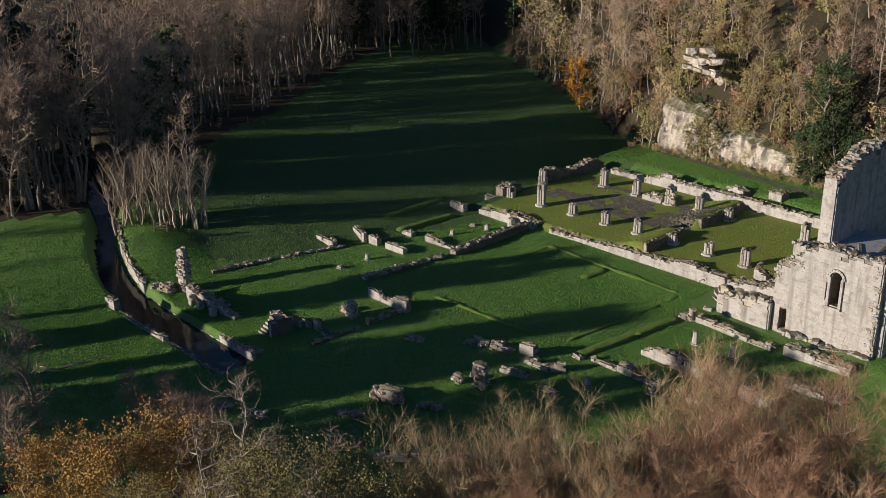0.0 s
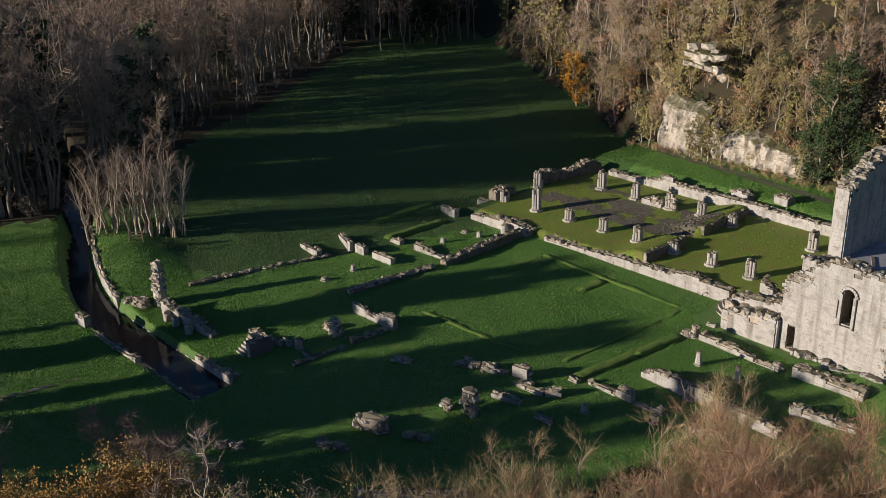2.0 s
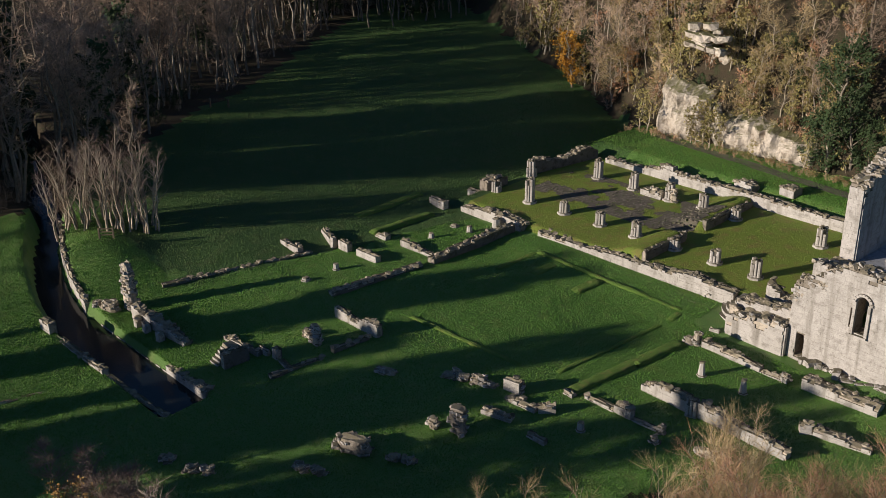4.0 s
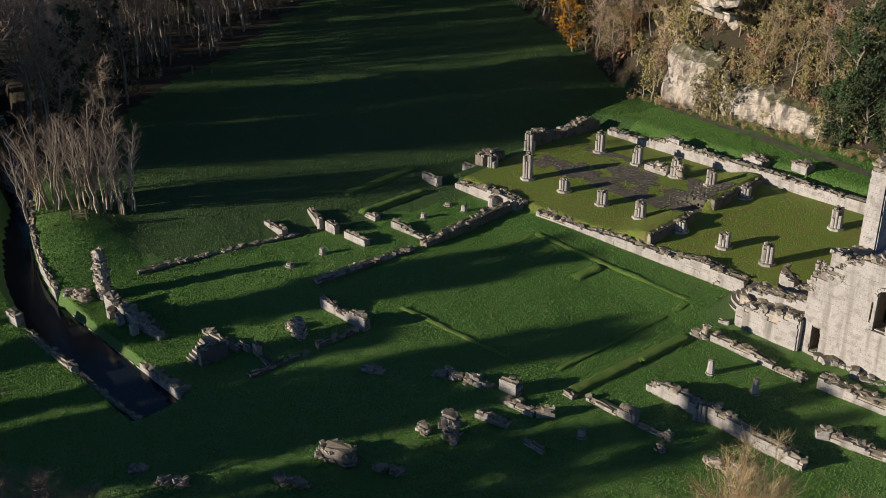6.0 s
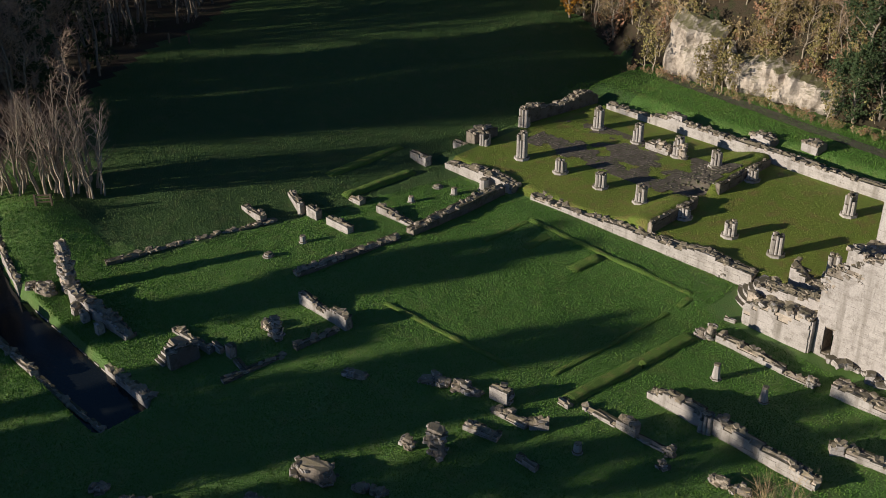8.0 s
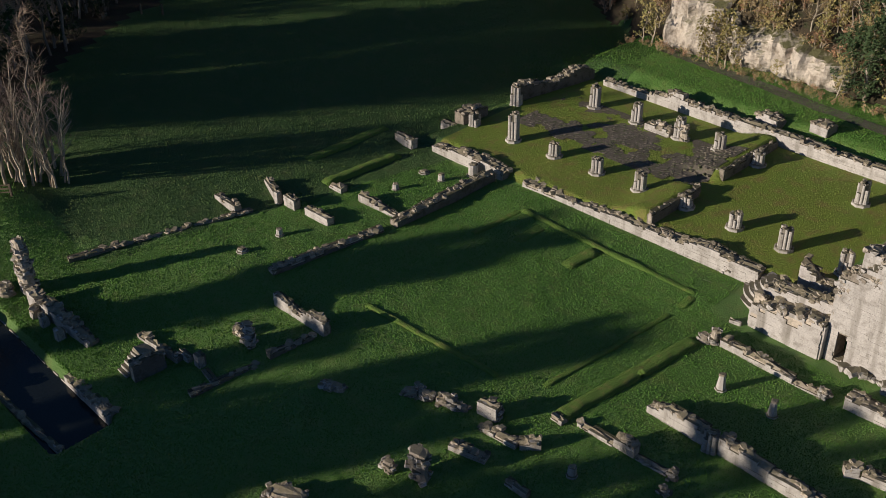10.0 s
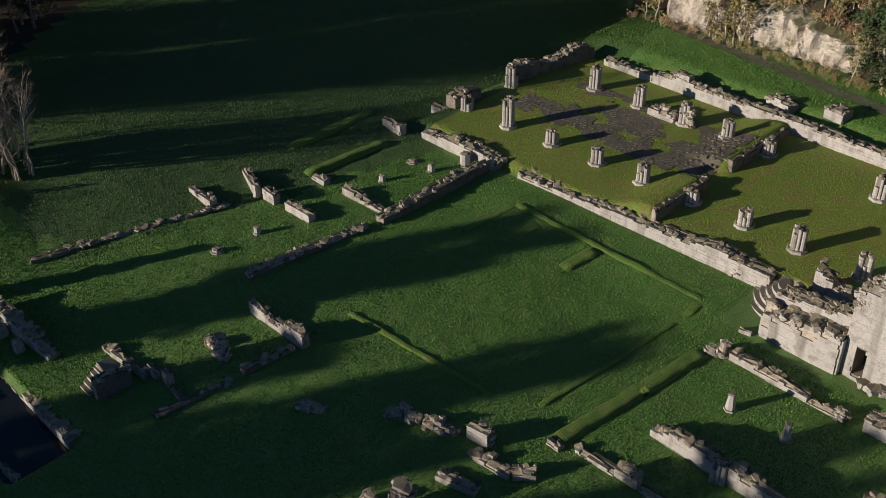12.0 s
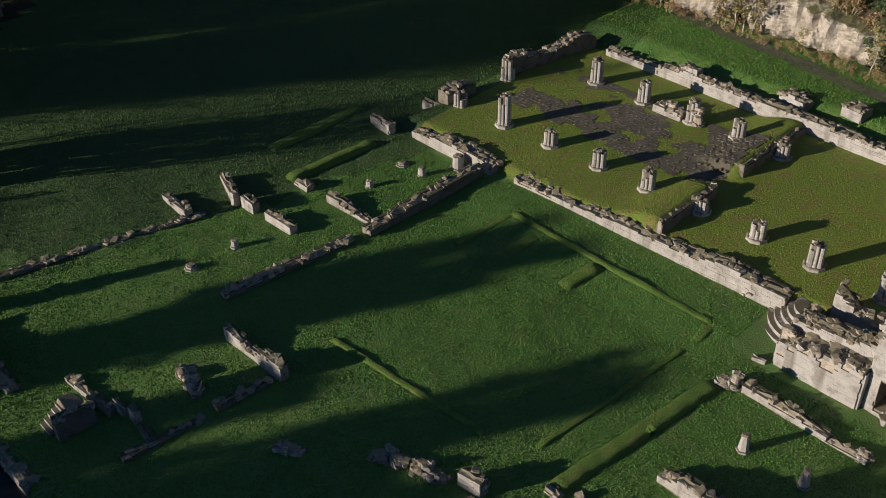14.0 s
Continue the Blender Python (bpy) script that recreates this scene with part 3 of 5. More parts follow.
ragged(6.9, 11.2, 0.9, 0.8, 1.9, 16, "broken springing of an arch beside a pier", 0.2, 0.8, 0.15, 0.7)
ragged(4.0, 11.4, 1.6, 0.9, 1.1, 17, "rubble heap on the altar block", 0.1, 0.5, 0.0, 0.6)
ragged(22.6, -4.4, 1.6, 0.8, 1.9, 18, "tumbled rubble mound on the aisle wall", 0.1, 0.5, 0.0, 0.5, 0.9)
ragged(33.4, -26.8, 0.9, 0.7, 0.9, 19, "tumbled pale stones at a wall corner", 0.4, 0.6, 0.0, 0.6)
ragged(33.8, -28.2, 0.7, 0.6, 0.8, 20, "tumbled pale stones at a wall corner", 0.1, 0.6, 0.0, 0.6)


ragged(18.0, -45.6, 3.2, 1.5, 1.35, 219, "mossy wall end with pale stones at its foot", 0.45, 0.8, 0.0, 0.7)
ragged(21.2, -44.2, 1.4, 0.9, 0.70, 222, L_SHADE, 0.57, 0.6, 0.0, 0.45)
ragged(22.2, -43.6, 1.4, 0.9, 0.60, 223, L_SHADE, 0.57, 0.6, 0.0, 0.45)
ragged(8.6, -56.6, 1.8, 0.9, 0.55, 225, L_SHADE, 0.79, 0.6, 0.0, 0.45)
ragged(11.1, -55.9, 1.3, 0.9, 0.65, 228, "tumbled pale stones of a ruined footing in shade", 0.61, 0.6, 0.0, 0.45)
ragged(12.1, -55.1, 1.3, 0.9, 0.55, 229, "tumbled pale stones of a ruined footing in shade", 0.61, 0.6, 0.0, 0.45)
ragged(16.9, -49.9, 1.6, 0.9, 0.55, 240, L_SHADE, 0.40, 0.6, 0.0, 0.45)
ragged(18.3, -49.3, 1.6, 0.9, 0.70, 241, L_SHADE, 0.40, 0.6, 0.0, 0.45)
ragged(15.8, -33.4, 1.4, 0.9, 0.60, 204, L_SHADE, 0.35, 0.6, 0.0, 0.45)
ragged(17.1, -32.9, 1.4, 0.9, 0.75, 205, L_SHADE, 0.35, 0.6, 0.0, 0.45)
ragged(18.3, -32.5, 1.4, 0.9, 0.65, 206, L_SHADE, 0.35, 0.6, 0.0, 0.45)
ragged(19.6, -32.0, 1.4, 0.9, 0.55, 207, L_SHADE, 0.35, 0.6, 0.0, 0.45)
ragged(11.6, -36.9, 2.3, 0.9, 0.70, 207, L_SHADE, 0.46, 0.6, 0.0, 0.45)
ragged(37.4, -26.8, 1.6, 0.9, 0.75, 231, L_LOW, 0.26, 0.6, 0.0, 0.45)
ragged(38.9, -26.4, 1.6, 0.9, 0.65, 232, L_LOW, 0.26, 0.6, 0.0, 0.45)
# ---- standing transept ----
def pierced_wall(p, length, thick, base, top, openings, seed, label, turn=0.0, name="transept_wall", ashlar=0.36):
    """A tall wall along its own x, with openings (x0, x1, z0, z1, arched) cut through it. top: heights over base, evenly spaced."""
    rng = random.Random(seed)
    ob = thing(name, (*p, base), label, "ruined wall", "", turn=turn)

    def height(s):
        u = clamp(s / length, 0, 1) * (len(top) - 1)
        i = min(int(u), len(top) - 2)
        return top[i] + (top[i + 1] - top[i]) * (u - i)

    def void(s):
        out = []
        for x0, x1, z0, z1, arched in openings:
            if x0 < s < x1:
                half = (x1 - x0) / 2
                k = abs(s - (x0 + x1) / 2) / half
                out.append((z0, z1 - (half * 1.2 * (1 - math.sqrt(max(0, 1 - k * k))) if arched else 0)))
        return sorted(out)

    cuts = sorted({round(c, 3) for c in [0, length] + [v for o in openings for v in (o[0], o[1])] + [o[0] + (o[1] - o[0]) * k / 8 for o in openings for k in range(1, 8)] + [0.45 * k for k in range(1, int(length / 0.45) + 1)] if 0 <= c <= length})
    v, f = [], []
    h2 = thick / 2 - 0.1
    for a, b in zip(cuts, cuts[1:]):
        if b - a < 0.01:
            continue
        s = (a + b) / 2
        z = 0.0
        spans = []
        for z0, z1 in void(s):
            spans.append((z, z0))
            z = z1
        spans.append((z, height(s) + rng.uniform(-0.12, 0.12)))
        for z0, z1 in spans:
            if z1 - z0 < 0.05:
                continue
            n = len(v)
            v += [(x, y, zz) for zz in (z0, z1) for x, y in ((a, -h2), (b, -h2), (b, h2), (a, h2))]
            f += [(n, n + 3, n + 2, n + 1), (n + 4, n + 5, n + 6, n + 7), (n, n + 1, n + 5, n + 4), (n + 1, n + 2, n + 6, n + 5), (n + 2, n + 3, n + 7, n + 6), (n + 3, n, n + 4, n + 7)]
    part("core", mesh_from("core", v, f, M_RUBBLE), ob)
    backing = []
    for side in (-1, 1):
        z = 0.0
        while z < max(top):
            s = -rng.uniform(0, 0.5)
            while s < length:
                w = rng.uniform(0.5, 1.0)
                s0, s1 = max(0, s), min(length, s + w)
                s += w
                for x0, x1, z0, z1, arched in openings:
                    if z + ashlar * 0.6 > z0 and z + ashlar * 0.4 < z1:
                        half = (x1 - x0) / 2
                        c = (x0 + x1) / 2
                        up = clamp((z + ashlar / 2 - (z1 - half * 1.2)) / (half * 1.2), 0, 1) if arched else 0
                        hw = half * math.sqrt(1 - up * up)
                        if s0 < c + hw and s1 > c - hw:
                            if s0 >= c - hw:
                                s0 = c + hw
                            elif s1 <= c + hw:
                                s1 = c - hw
                            else:
                                s1 = c - hw
                if s1 - s0 < 0.12 or z + ashlar * 0.5 > height((s0 + s1) / 2):
                    continue
                if z + ashlar > height((s0 + s1) / 2) - 0.7 and rng.random() < 0.4:
                    continue
                at, sc = ((s0 + s1) / 2, side * (thick / 2 - 0.12 + rng.uniform(-0.008, 0.008)), z), (s1 - s0 - 0.004, 0.26, ashlar - 0.003)
                if side < 0 and turn == 0 and z < 300 * ashlar:
                    part("block", BLOCKS[rng.randrange(5)], ob, at=at, scale=sc)
                else:
                    backing.append((at, sc))
            z += ashlar
    for end in (-0.03, length + 0.03):
        z = 0.0
        while z + ashlar < height(clamp(end, 0, length)):
            d = -thick / 2 + 0.1
            while d < thick / 2 - 0.15:
                w = min(rng.uniform(0.4, 0.8), thick / 2 - 0.1 - d)
                backing.append(((end + rng.uniform(-0.012, 0.012), d + w / 2, z), (0.24, w - 0.01, ashlar - 0.006)))
                d += w
            z += ashlar
    joined_blocks(ob, backing, M_STONE)
    for _ in range(int(length * thick * 6)):
        s, d = rng.uniform(0, length), rng.uniform(-0.5, 0.5) * thick
        k = rng.uniform(0.25, 0.6)
        part("rubble_stone", ROUGH[rng.randrange(7)] if rng.random() < 0.5 else PALE_ROUGH[rng.randrange(6)], ob, at=(s, d, height(s) - 0.15), turn=rng.uniform(0, 6.3), scale=(k * 1.3, k, k * rng.uniform(0.4, 0.8)), tilt=(rng.uniform(-0.3, 0.3), rng.uniform(-0.3, 0.3)))
    return ob


SOUTH = pierced_wall((33.6, -7.7), 10.4, 1.6, -2.1, [7.3, 8.2, 9.2, 10.2, 10.3, 9.9, 10.0, 10.4], [(0.7, 1.5, 0.5, 2.7, False), (5.7, 6.7, 4.6, 8.2, True), (5.2, 5.35, 5.2, 6.9, False)], 90,
                     "tall pale transept wall with a lancet window and a square doorway")
# moulded surround of the lancet, and broken footings along the wall
for i in range(9):
    z = 4.5 + i * 0.34
    for x in (5.56, 6.84):
        if z < 7.5:
            part("jamb_stone", BLOCKS[i % 5], SOUTH, "pale moulded window jamb", at=(x, -0.86, z), scale=(0.26, 0.3, 0.335))
for i in range(9):
    a = math.pi * (i + 0.5) / 9
    part("voussoir", BLOCKS[i % 5], SOUTH, "pale arch stone", at=(6.2 + 0.64 * math.cos(a), -0.86, 7.56 + 0.72 * math.sin(a) - 0.12), scale=(0.25, 0.3, 0.25), tilt=(0, -a + math.pi / 2))
part("sill", BLOCKS[2], SOUTH, "worn window sill", at=(6.2, -0.9, 4.38), scale=(1.5, 0.4, 0.2))
wrng = random.Random(15)
for i in range(46):
    k = wrng.uniform(0.25, 0.7)
    part("footing_stone", PALE_ROUGH[wrng.randrange(6)], SOUTH, at=(wrng.uniform(1.6, 10.4), -0.85 - abs(wrng.gauss(0, 0.35)), wrng.uniform(0.0, 0.5)), turn=wrng.uniform(0, 6.3), scale=(k * 1.4, k, k * 0.7))
for x0, x1, z0, z1, n in [(9.8, 10.5, 0.2, 9.6, 46), (0.0, 0.9, 5.6, 7.1, 14), (1.4, 3.0, 7.4, 8.3, 12)]:
    for i in range(n):
        k = wrng.uniform(0.14, 0.42)
        part("scar_stone", PALE_ROUGH[wrng.randrange(6)] if wrng.random() < 0.6 else ROUGH[wrng.randrange(7)], SOUTH, at=(wrng.uniform(x0, x1), -0.70 - wrng.uniform(0, 0.06), wrng.uniform(z0, z1)), turn=wrng.uniform(-0.4, 0.4), scale=(k * 1.3, 0.26, k * 0.8), tilt=(wrng.uniform(-0.2, 0.2), wrng.uniform(-0.4, 0.4)))
pierced_wall((27.6, -8.3), 5.8, 1.6, -1.9, [1.9, 2.5, 2.7, 2.9, 3.1], [], 91, "lower stretch of transept wall, ashlar face with rubble bank on top")
ruin_wall((27.6, -7.6), (33.4, -7.5), 1.6, [2.6, 2.9, 3.1, 3.6], "rubble core bank behind the transept wall", 92, base=-1.6, rubble=3.0)
pierced_wall((35.3, -3.0), 13.0, 1.5, -0.2, [13.4, 14.4, 15.2, 15.4, 15.4, 15.2], [], 93, "tallest standing transept wall, its east face in blue shade", turn=radians(90))
pierced_wall((35.3, -7.6), 4.6, 1.5, -0.2, [7.6, 6.8, 6.4], [], 94, "lower transept pier wall with stepped rubble top", turn=radians(90))
pierced_wall((44.0, -7.7), 12.0, 1.4, -2.2, [9.6, 9.2, 8.8, 8.8], [], 95, "east chapel wall of the transept in shade", turn=radians(90))
slab = []
for x in (36.0, 43.4):
    for y in (-7.7, 4.2):
        slab += [(x, y, 5.9), (x, y, 6.25)]
roof = thing("chapel_roof", (0, 0, 0), "flat pale grey roof slab over the transept chapels", "roof", me=mesh_from("chapel_roof", slab, [(0, 2, 6, 4), (1, 5, 7, 3), (0, 4, 5, 1), (4, 6, 7, 5), (6, 2, 3, 7), (2, 0, 1, 3)], M_LEAD))
for x, y, a in [(38.4, -1.6, 0.5), (40.2, -0.4, 0.2)]:
    thing("roof_timber", (x, y, 6.25), "narrow pale board lying on the chapel roof", "board", "roof boards", turn=a, me=mesh_from("board", [(sx * 0.15, sy * 1.3, z) for z in (0, 0.12) for sx, sy in ((-1, -1), (1, -1), (1, 1), (-1, 1))], [(4, 5, 6, 7), (0, 1, 5, 4), (1, 2, 6, 5), (2, 3, 7, 6), (3, 0, 4, 7)], M_STONE))


# ---- piers and stubs ----
def tube(ob, name, cx, cy, rings, sides, rng, ragged=0.0, mat=None):
    """rings: (z, radius) from the foot up."""
    v, f = [], []
    for i, (z, r) in enumerate(rings):
        last = i == len(rings) - 1
        v += [(r * math.cos(6.2832 * k / sides), r * math.sin(6.2832 * k / sides), z + (rng.uniform(-ragged, ragged) if last else 0)) for k in range(sides)]
    for i in range(len(rings) - 1):
        f += [(i * sides + k, i * sides + (k + 1) % sides, (i + 1) * sides + (k + 1) % sides, (i + 1) * sides + k) for k in range(sides)]
    f.append(tuple(range((len(rings) - 1) * sides, len(rings) * sides)))
    return part(name, mesh_from(name, v, f, mat or M_STONE), ob, at=(cx, cy, 0))


def pier(x, y, h, seed, label="broken clustered limestone pier standing on the nave grass", group="nave piers", plinth=True, size=0.8):
    rng = random.Random(seed)
    ob = thing("pier", (x, y, ground_z(x, y) - 0.05), label, "pier", group, turn=rng.uniform(-0.1, 0.1))
    if plinth:
        tube(ob, "plinth", 0, 0, [(0, 1.08 * size), (0.22, 1.05 * size), (0.3, 0.95 * size)], 8, rng)
    drums = max(2, round(h / 0.5))
    hs = []
    for k in range(8):
        a = 6.2832 * (k + 0.5) / 8
        r = (0.25 if k % 2 else 0.16) * size
        hk = h * (rng.uniform(0.5, 0.8) if rng.random() < 0.36 else rng.uniform(0.86, 1.0))
        hs.append(hk)
        z0 = 0.25 if plinth else 0.0
        rings = [(z0, r * 1.3), (z0 + 0.12, r * 1.25), (z0 + 0.2, r)]
        z = z0 + 0.2
        while z + 0.45 < hk:
            z += 0.45
            rings += [(z - 0.012, r), (z, r * 0.93), (z + 0.012, r)]
        rings += [(hk, r * 0.97)]
        tube(ob, "shaft", 0.56 * size * math.cos(a), 0.56 * size * math.sin(a), rings, 9, rng, 0.05)
    tube(ob, "core", 0, 0, [(0.2, 0.5 * size), (h * 0.9, 0.48 * size), (h * 0.96, 0.4 * size)], 8, rng, 0.1, M_STONE_SHADED)
    for k in range(4):
        a, kk = rng.uniform(0, 6.28), rng.uniform(0.25, 0.5) * size
        part("top_stone", ROUGH[rng.randrange(7)], ob, at=(0.35 * math.cos(a) * size, 0.35 * math.sin(a) * size, h - 0.1), turn=a, scale=(kk, kk * 0.8, kk * 0.45))
    return ob


for i, (x, y, h) in enumerate([(-5.4, -0.3, 3.1), (-0.1, -0.1, 1.6), (5.1, 0, 1.8), (10.1, 0, 1.9), (14.9, 0.4, 1.25), (20.0, 0.3, 1.6), (24.8, 0.2, 2.1), (30.2, 0.2, 2.2),
                               (-4.5, 11.3, 2.6), (1.0, 11.3, 2.2), (6.3, 11.3, 2.3), (11.0, 11.3, 1.8), (15.1, 11.6, 1.45), (25.7, 11.3, 2.3)]):
    pier(x, y, h, i)
pier(-11.2, 6.3, 2.2, 30, "clustered respond at the end of the west front wall", "responds", False, 0.9)
pier(-10.8, -0.4, 1.4, 31, "clustered respond of the west front, rubble behind", "responds", False, 0.8)
pier(33.5, -22.8, 1.7, 32, "clustered doorway pier in the broken range wall", "responds", False, 0.75)


def stub(x, y, h, r, seed, label, top=0.8, sides=8, group="column stubs"):
    rng = random.Random(seed)
    ob = thing("column_stub", (x, y, ground_z(x, y) - 0.06), label, "column stub", group, turn=rng.uniform(0, 1))
    tube(ob, "foot", 0, 0, [(0, r * 1.35), (0.16, r * 1.3), (0.2, r * 1.05)], sides, rng)
    tube(ob, "drum", 0, 0, [(0.18, r), (0.2 + (h - 0.2) * 0.5, r * (1 + top) / 2), (h, r * top)], sides, rng, 0.06)
    part("top_stone", ROUGH[seed % 7], ob, at=(0, 0, h - 0.08), scale=(r * 1.3, r * 1.2, 0.18))


for i, (x, y, h, r) in enumerate([(-8.0, -27.3, 0.7, 0.3), (-8.0, -31.2, 0.35, 0.42), (-7.3, -14.4, 0.65, 0.32), (-5.6, -10.1, 0.75, 0.33), (-8.0, -10.1, 0.25, 0.45), (28.9, -31.3, 0.8, 0.3)]):
    stub(x, y, h, r, i, "short round column stub of pale stone in the grass", 0.92)
stub(-4.3, -7.1, 1.25, 0.5, 9, "half-round respond of pale stone against the aisle wall", 0.95, 10)
for i, (x, y) in enumerate([(30.5, -17.1), (34.5, -16.9)]):
    stub(x, y, 1.35, 0.34, 12 + i, "tapering worn pillar stump standing in the grass", 0.6, 6)


# ---- steps ----
def arc_steps(cx, cy, z0, radii, rise):
    ob = thing("steps", (cx, cy, z0), "worn curved stone steps at the cloister corner", "steps")
    for i, r in enumerate(radii):
        a0, a1, n = radians(165), radians(300), 14
        v, f = [], []
        for k in range(n + 1):
            a = a0 + (a1 - a0) * k / n
            for rr in (max(0.1, r - 1.4), r):
                v += [(rr * math.cos(a), rr * math.sin(a), 0), (rr * math.cos(a), rr * math.sin(a), rise * (i + 1))]
        for k in range(n):
            a, b = 4 * k, 4 * k + 4
            f += [(a + 1, a + 3, b + 3, b + 1), (a + 2, b + 2, b + 3, a + 3), (a, a + 1, b + 1, b)]
        f += [(0, 2, 3, 1), (4 * n, 4 * n + 1, 4 * n + 3, 4 * n + 2)]
        part("step", mesh_from("step", v, f, M_STONE), ob)
    return ob


arc_steps(27.4, -3.8, -1.75, [3.5, 3.1, 2.7, 2.3, 1.9, 1.5], 0.28)
stair = thing("steps", (-0.9, -46.6, ground_z(-0.9, -46.6) - 0.1), "short flight of worn stone steps beside the stream", "steps")
for i in range(5):
    part("step", BLOCKS[i], stair, at=(0, 0.15 + 0.3 * i, 0), scale=(1.25, 0.34, 0.24 * (i + 1)))
part("landing", ROUGH[0], stair, at=(0.1, 2.0, 0), scale=(1.4, 1.3, 1.3))

# ---- fallen flagstones of the nave floor ----
paving = thing("paving", (0, 0, 0), "patchy dark flagstones and gravel of the nave floor", "paving", kind="structure")
frng = random.Random(5)
gv, gf = [], []
sv, sf = [], []


def paved(x, y):
    """Where the nave floor shows through the grass."""
    m = noise.noise((x * 0.22, y * 0.3, 5.0)) + 0.5 * noise.noise((x * 0.8, y * 0.8, 2.0))
    return -8.6 < x < 13.4 and 2.9 < y < 12.2 and m > (0.05 if x < 1 else -0.12) - (0.25 if 5 < x < 13 and 4 < y < 8.5 else 0)


for j in range(40):
    for i in range(96):
        x, y = -8.5 + 0.23 * i, 3.0 + 0.23 * j
        if paved(x, y):
            n = len(sv)
            sv += [(x + dx, y + dy, ground_z(x + dx, y + dy) + 0.035) for dx, dy in ((0, 0), (0.23, 0), (0.23, 0.23), (0, 0.23))]
            sf.append((n, n + 1, n + 2, n + 3))
for j in range(22):
    for i in range(46):
        x, y = -8.5 + 0.5 * i + 0.25 * (j % 2) + frng.uniform(-0.08, 0.08), 3.0 + 0.41 * j + frng.uniform(-0.06, 0.06)
        if frng.random() < 0.3 or not paved(x, y):
            continue
        a, b = frng.uniform(0.30, 0.5), frng.uniform(0.24, 0.4)
        zz = max(ground_z(x + dx, y + dy) for dx in (0, a) for dy in (0, b)) + frng.uniform(0.03, 0.06)
        n = len(gv)
        q = [(x + c * a + frng.uniform(-0.07, 0.07), y + d * b + frng.uniform(-0.07, 0.07)) for c, d in ((0.2, 0), (0.85, 0.05), (1, 0.8), (0.7, 1), (0.1, 0.9))]
        gv += [(c, d, zz + frng.uniform(-0.015, 0.025)) for c, d in q] + [(c, d, zz - 0.15) for c, d in q]
        gf += [tuple(n + k for k in range(5))] + [(n + k, n + 5 + k, n + 5 + (k + 1) % 5, n + (k + 1) % 5) for k in range(5)]
bed = part("flagstones", mesh_from("flagstones", gv, gf, M_GRAVEL), paving)
bed["kind"] = "stuff"
part("gravel", mesh_from("gravel", sv, sf, M_GRAVEL), paving)["kind"] = "stuff"


# ---- turf banks ----
def turf_bank(pts, width, height, label, seed=0):
    """A low grassed ridge along a line."""
    rows, across = [], 7
    for (x0, y0), (x1, y1) in zip(pts, pts[1:]):
        n = max(2, int(math.hypot(x1 - x0, y1 - y0) / 0.4))
        d = Vector((x1 - x0, y1 - y0)).normalized()
        for i in range(n + 1):
            rows.append((x0 + (x1 - x0) * i / n, y0 + (y1 - y0) * i / n, -d.y, d.x))
    v, f = [], []
    for i, (x, y, nxx, nyy) in enumerate(rows):
        end = 0.4 if i in (0, len(rows) - 1) else 1.0
        for k in range(across):
            u = k / (across - 1) * 2 - 1
            px, py = x + nxx * u * width / 2, y + nyy * u * width / 2
            hh = height * end * (1 - u ** 4) + 0.1 * noise.noise((px * 1.3, py * 1.3, seed)) + 0.06 * noise.noise((px * 0.4, py * 0.4, seed))
            v.append((px, py, ground_z(px, py) - 0.06 + (hh if abs(u) < 1 else -0.15)))
    for i in range(len(rows) - 1):
        f += [(i * across + k, (i + 1) * across + k, (i + 1) * across + k + 1, i * across + k + 1) for k in range(across - 1)]
    return tagged(new("turf_bank", mesh_from("turf_bank", v, f, M_TURF, False)), label, "turf bank", "turf banks")


L_RIDGE = "low turf ridge marking the cloister walk"
turf_bank([(4.0, -9.2), (22.6, -8.9)], 0.75, 0.22, L_RIDGE, 1)
turf_bank([(22.7, -9.2), (22.7, -11.2)], 1.0, 0.17, L_RIDGE, 2)
turf_bank([(22.6, -12.4), (22.3, -19.0), (21.8, -26.0)], 0.65, 0.17, L_RIDGE, 3)
turf_bank([(5.6, -28.8), (18.8, -27.6)], 0.7, 0.2, L_RIDGE, 4)
turf_bank([(4.0, -9.4), (3.6, -15.0)], 0.8, 0.2, L_RIDGE, 5)
turf_bank([(12.6, -13.2), (13.0, -9.6)], 1.5, 0.32, "small raised turf platform on the cloister ridge", 6)
turf_bank([(7.2, -13.4), (7.3, -10.0)], 1.5, 0.25, "small raised turf platform on the cloister ridge", 7)
turf_bank([(24.7, -27.8), (25.4, -20.0), (26.0, -13.6)], 1.5, 0.36, "broad turf bank along the east walk", 8)
turf_bank([(-12.9, -18.6), (-12.6, -9.4)], 1.4, 0.5, "rounded turf bank with yellowing grass in the west range", 9)
turf_bank([(-17.6, -17.0), (-18.0, -6.4)], 1.4, 0.25, "rounded turf bank outside the west range", 10)

# ---- gravel track below the cliff ----
tv, tf = [], []
for i in range(80):
    x = -8 + i * 0.7
    y = 25.6 - 0.12 * (x - 10) if x > -14 else 28.5 + 0.2 * (-14 - x)
    for dy in (-0.9, 0.9):
        tv.append((x, y + dy + 0.2 * noise.noise((x * 0.4, dy, 1.0)), turf_z(x, y + dy) + 0.06))
    if i:
        tf.append((2 * i - 2, 2 * i, 2 * i + 1, 2 * i - 1))
tagged(new("track", mesh_from("track", tv, tf, M_GRAVEL)), "narrow gravel track below the cliff", "track", kind="structure")


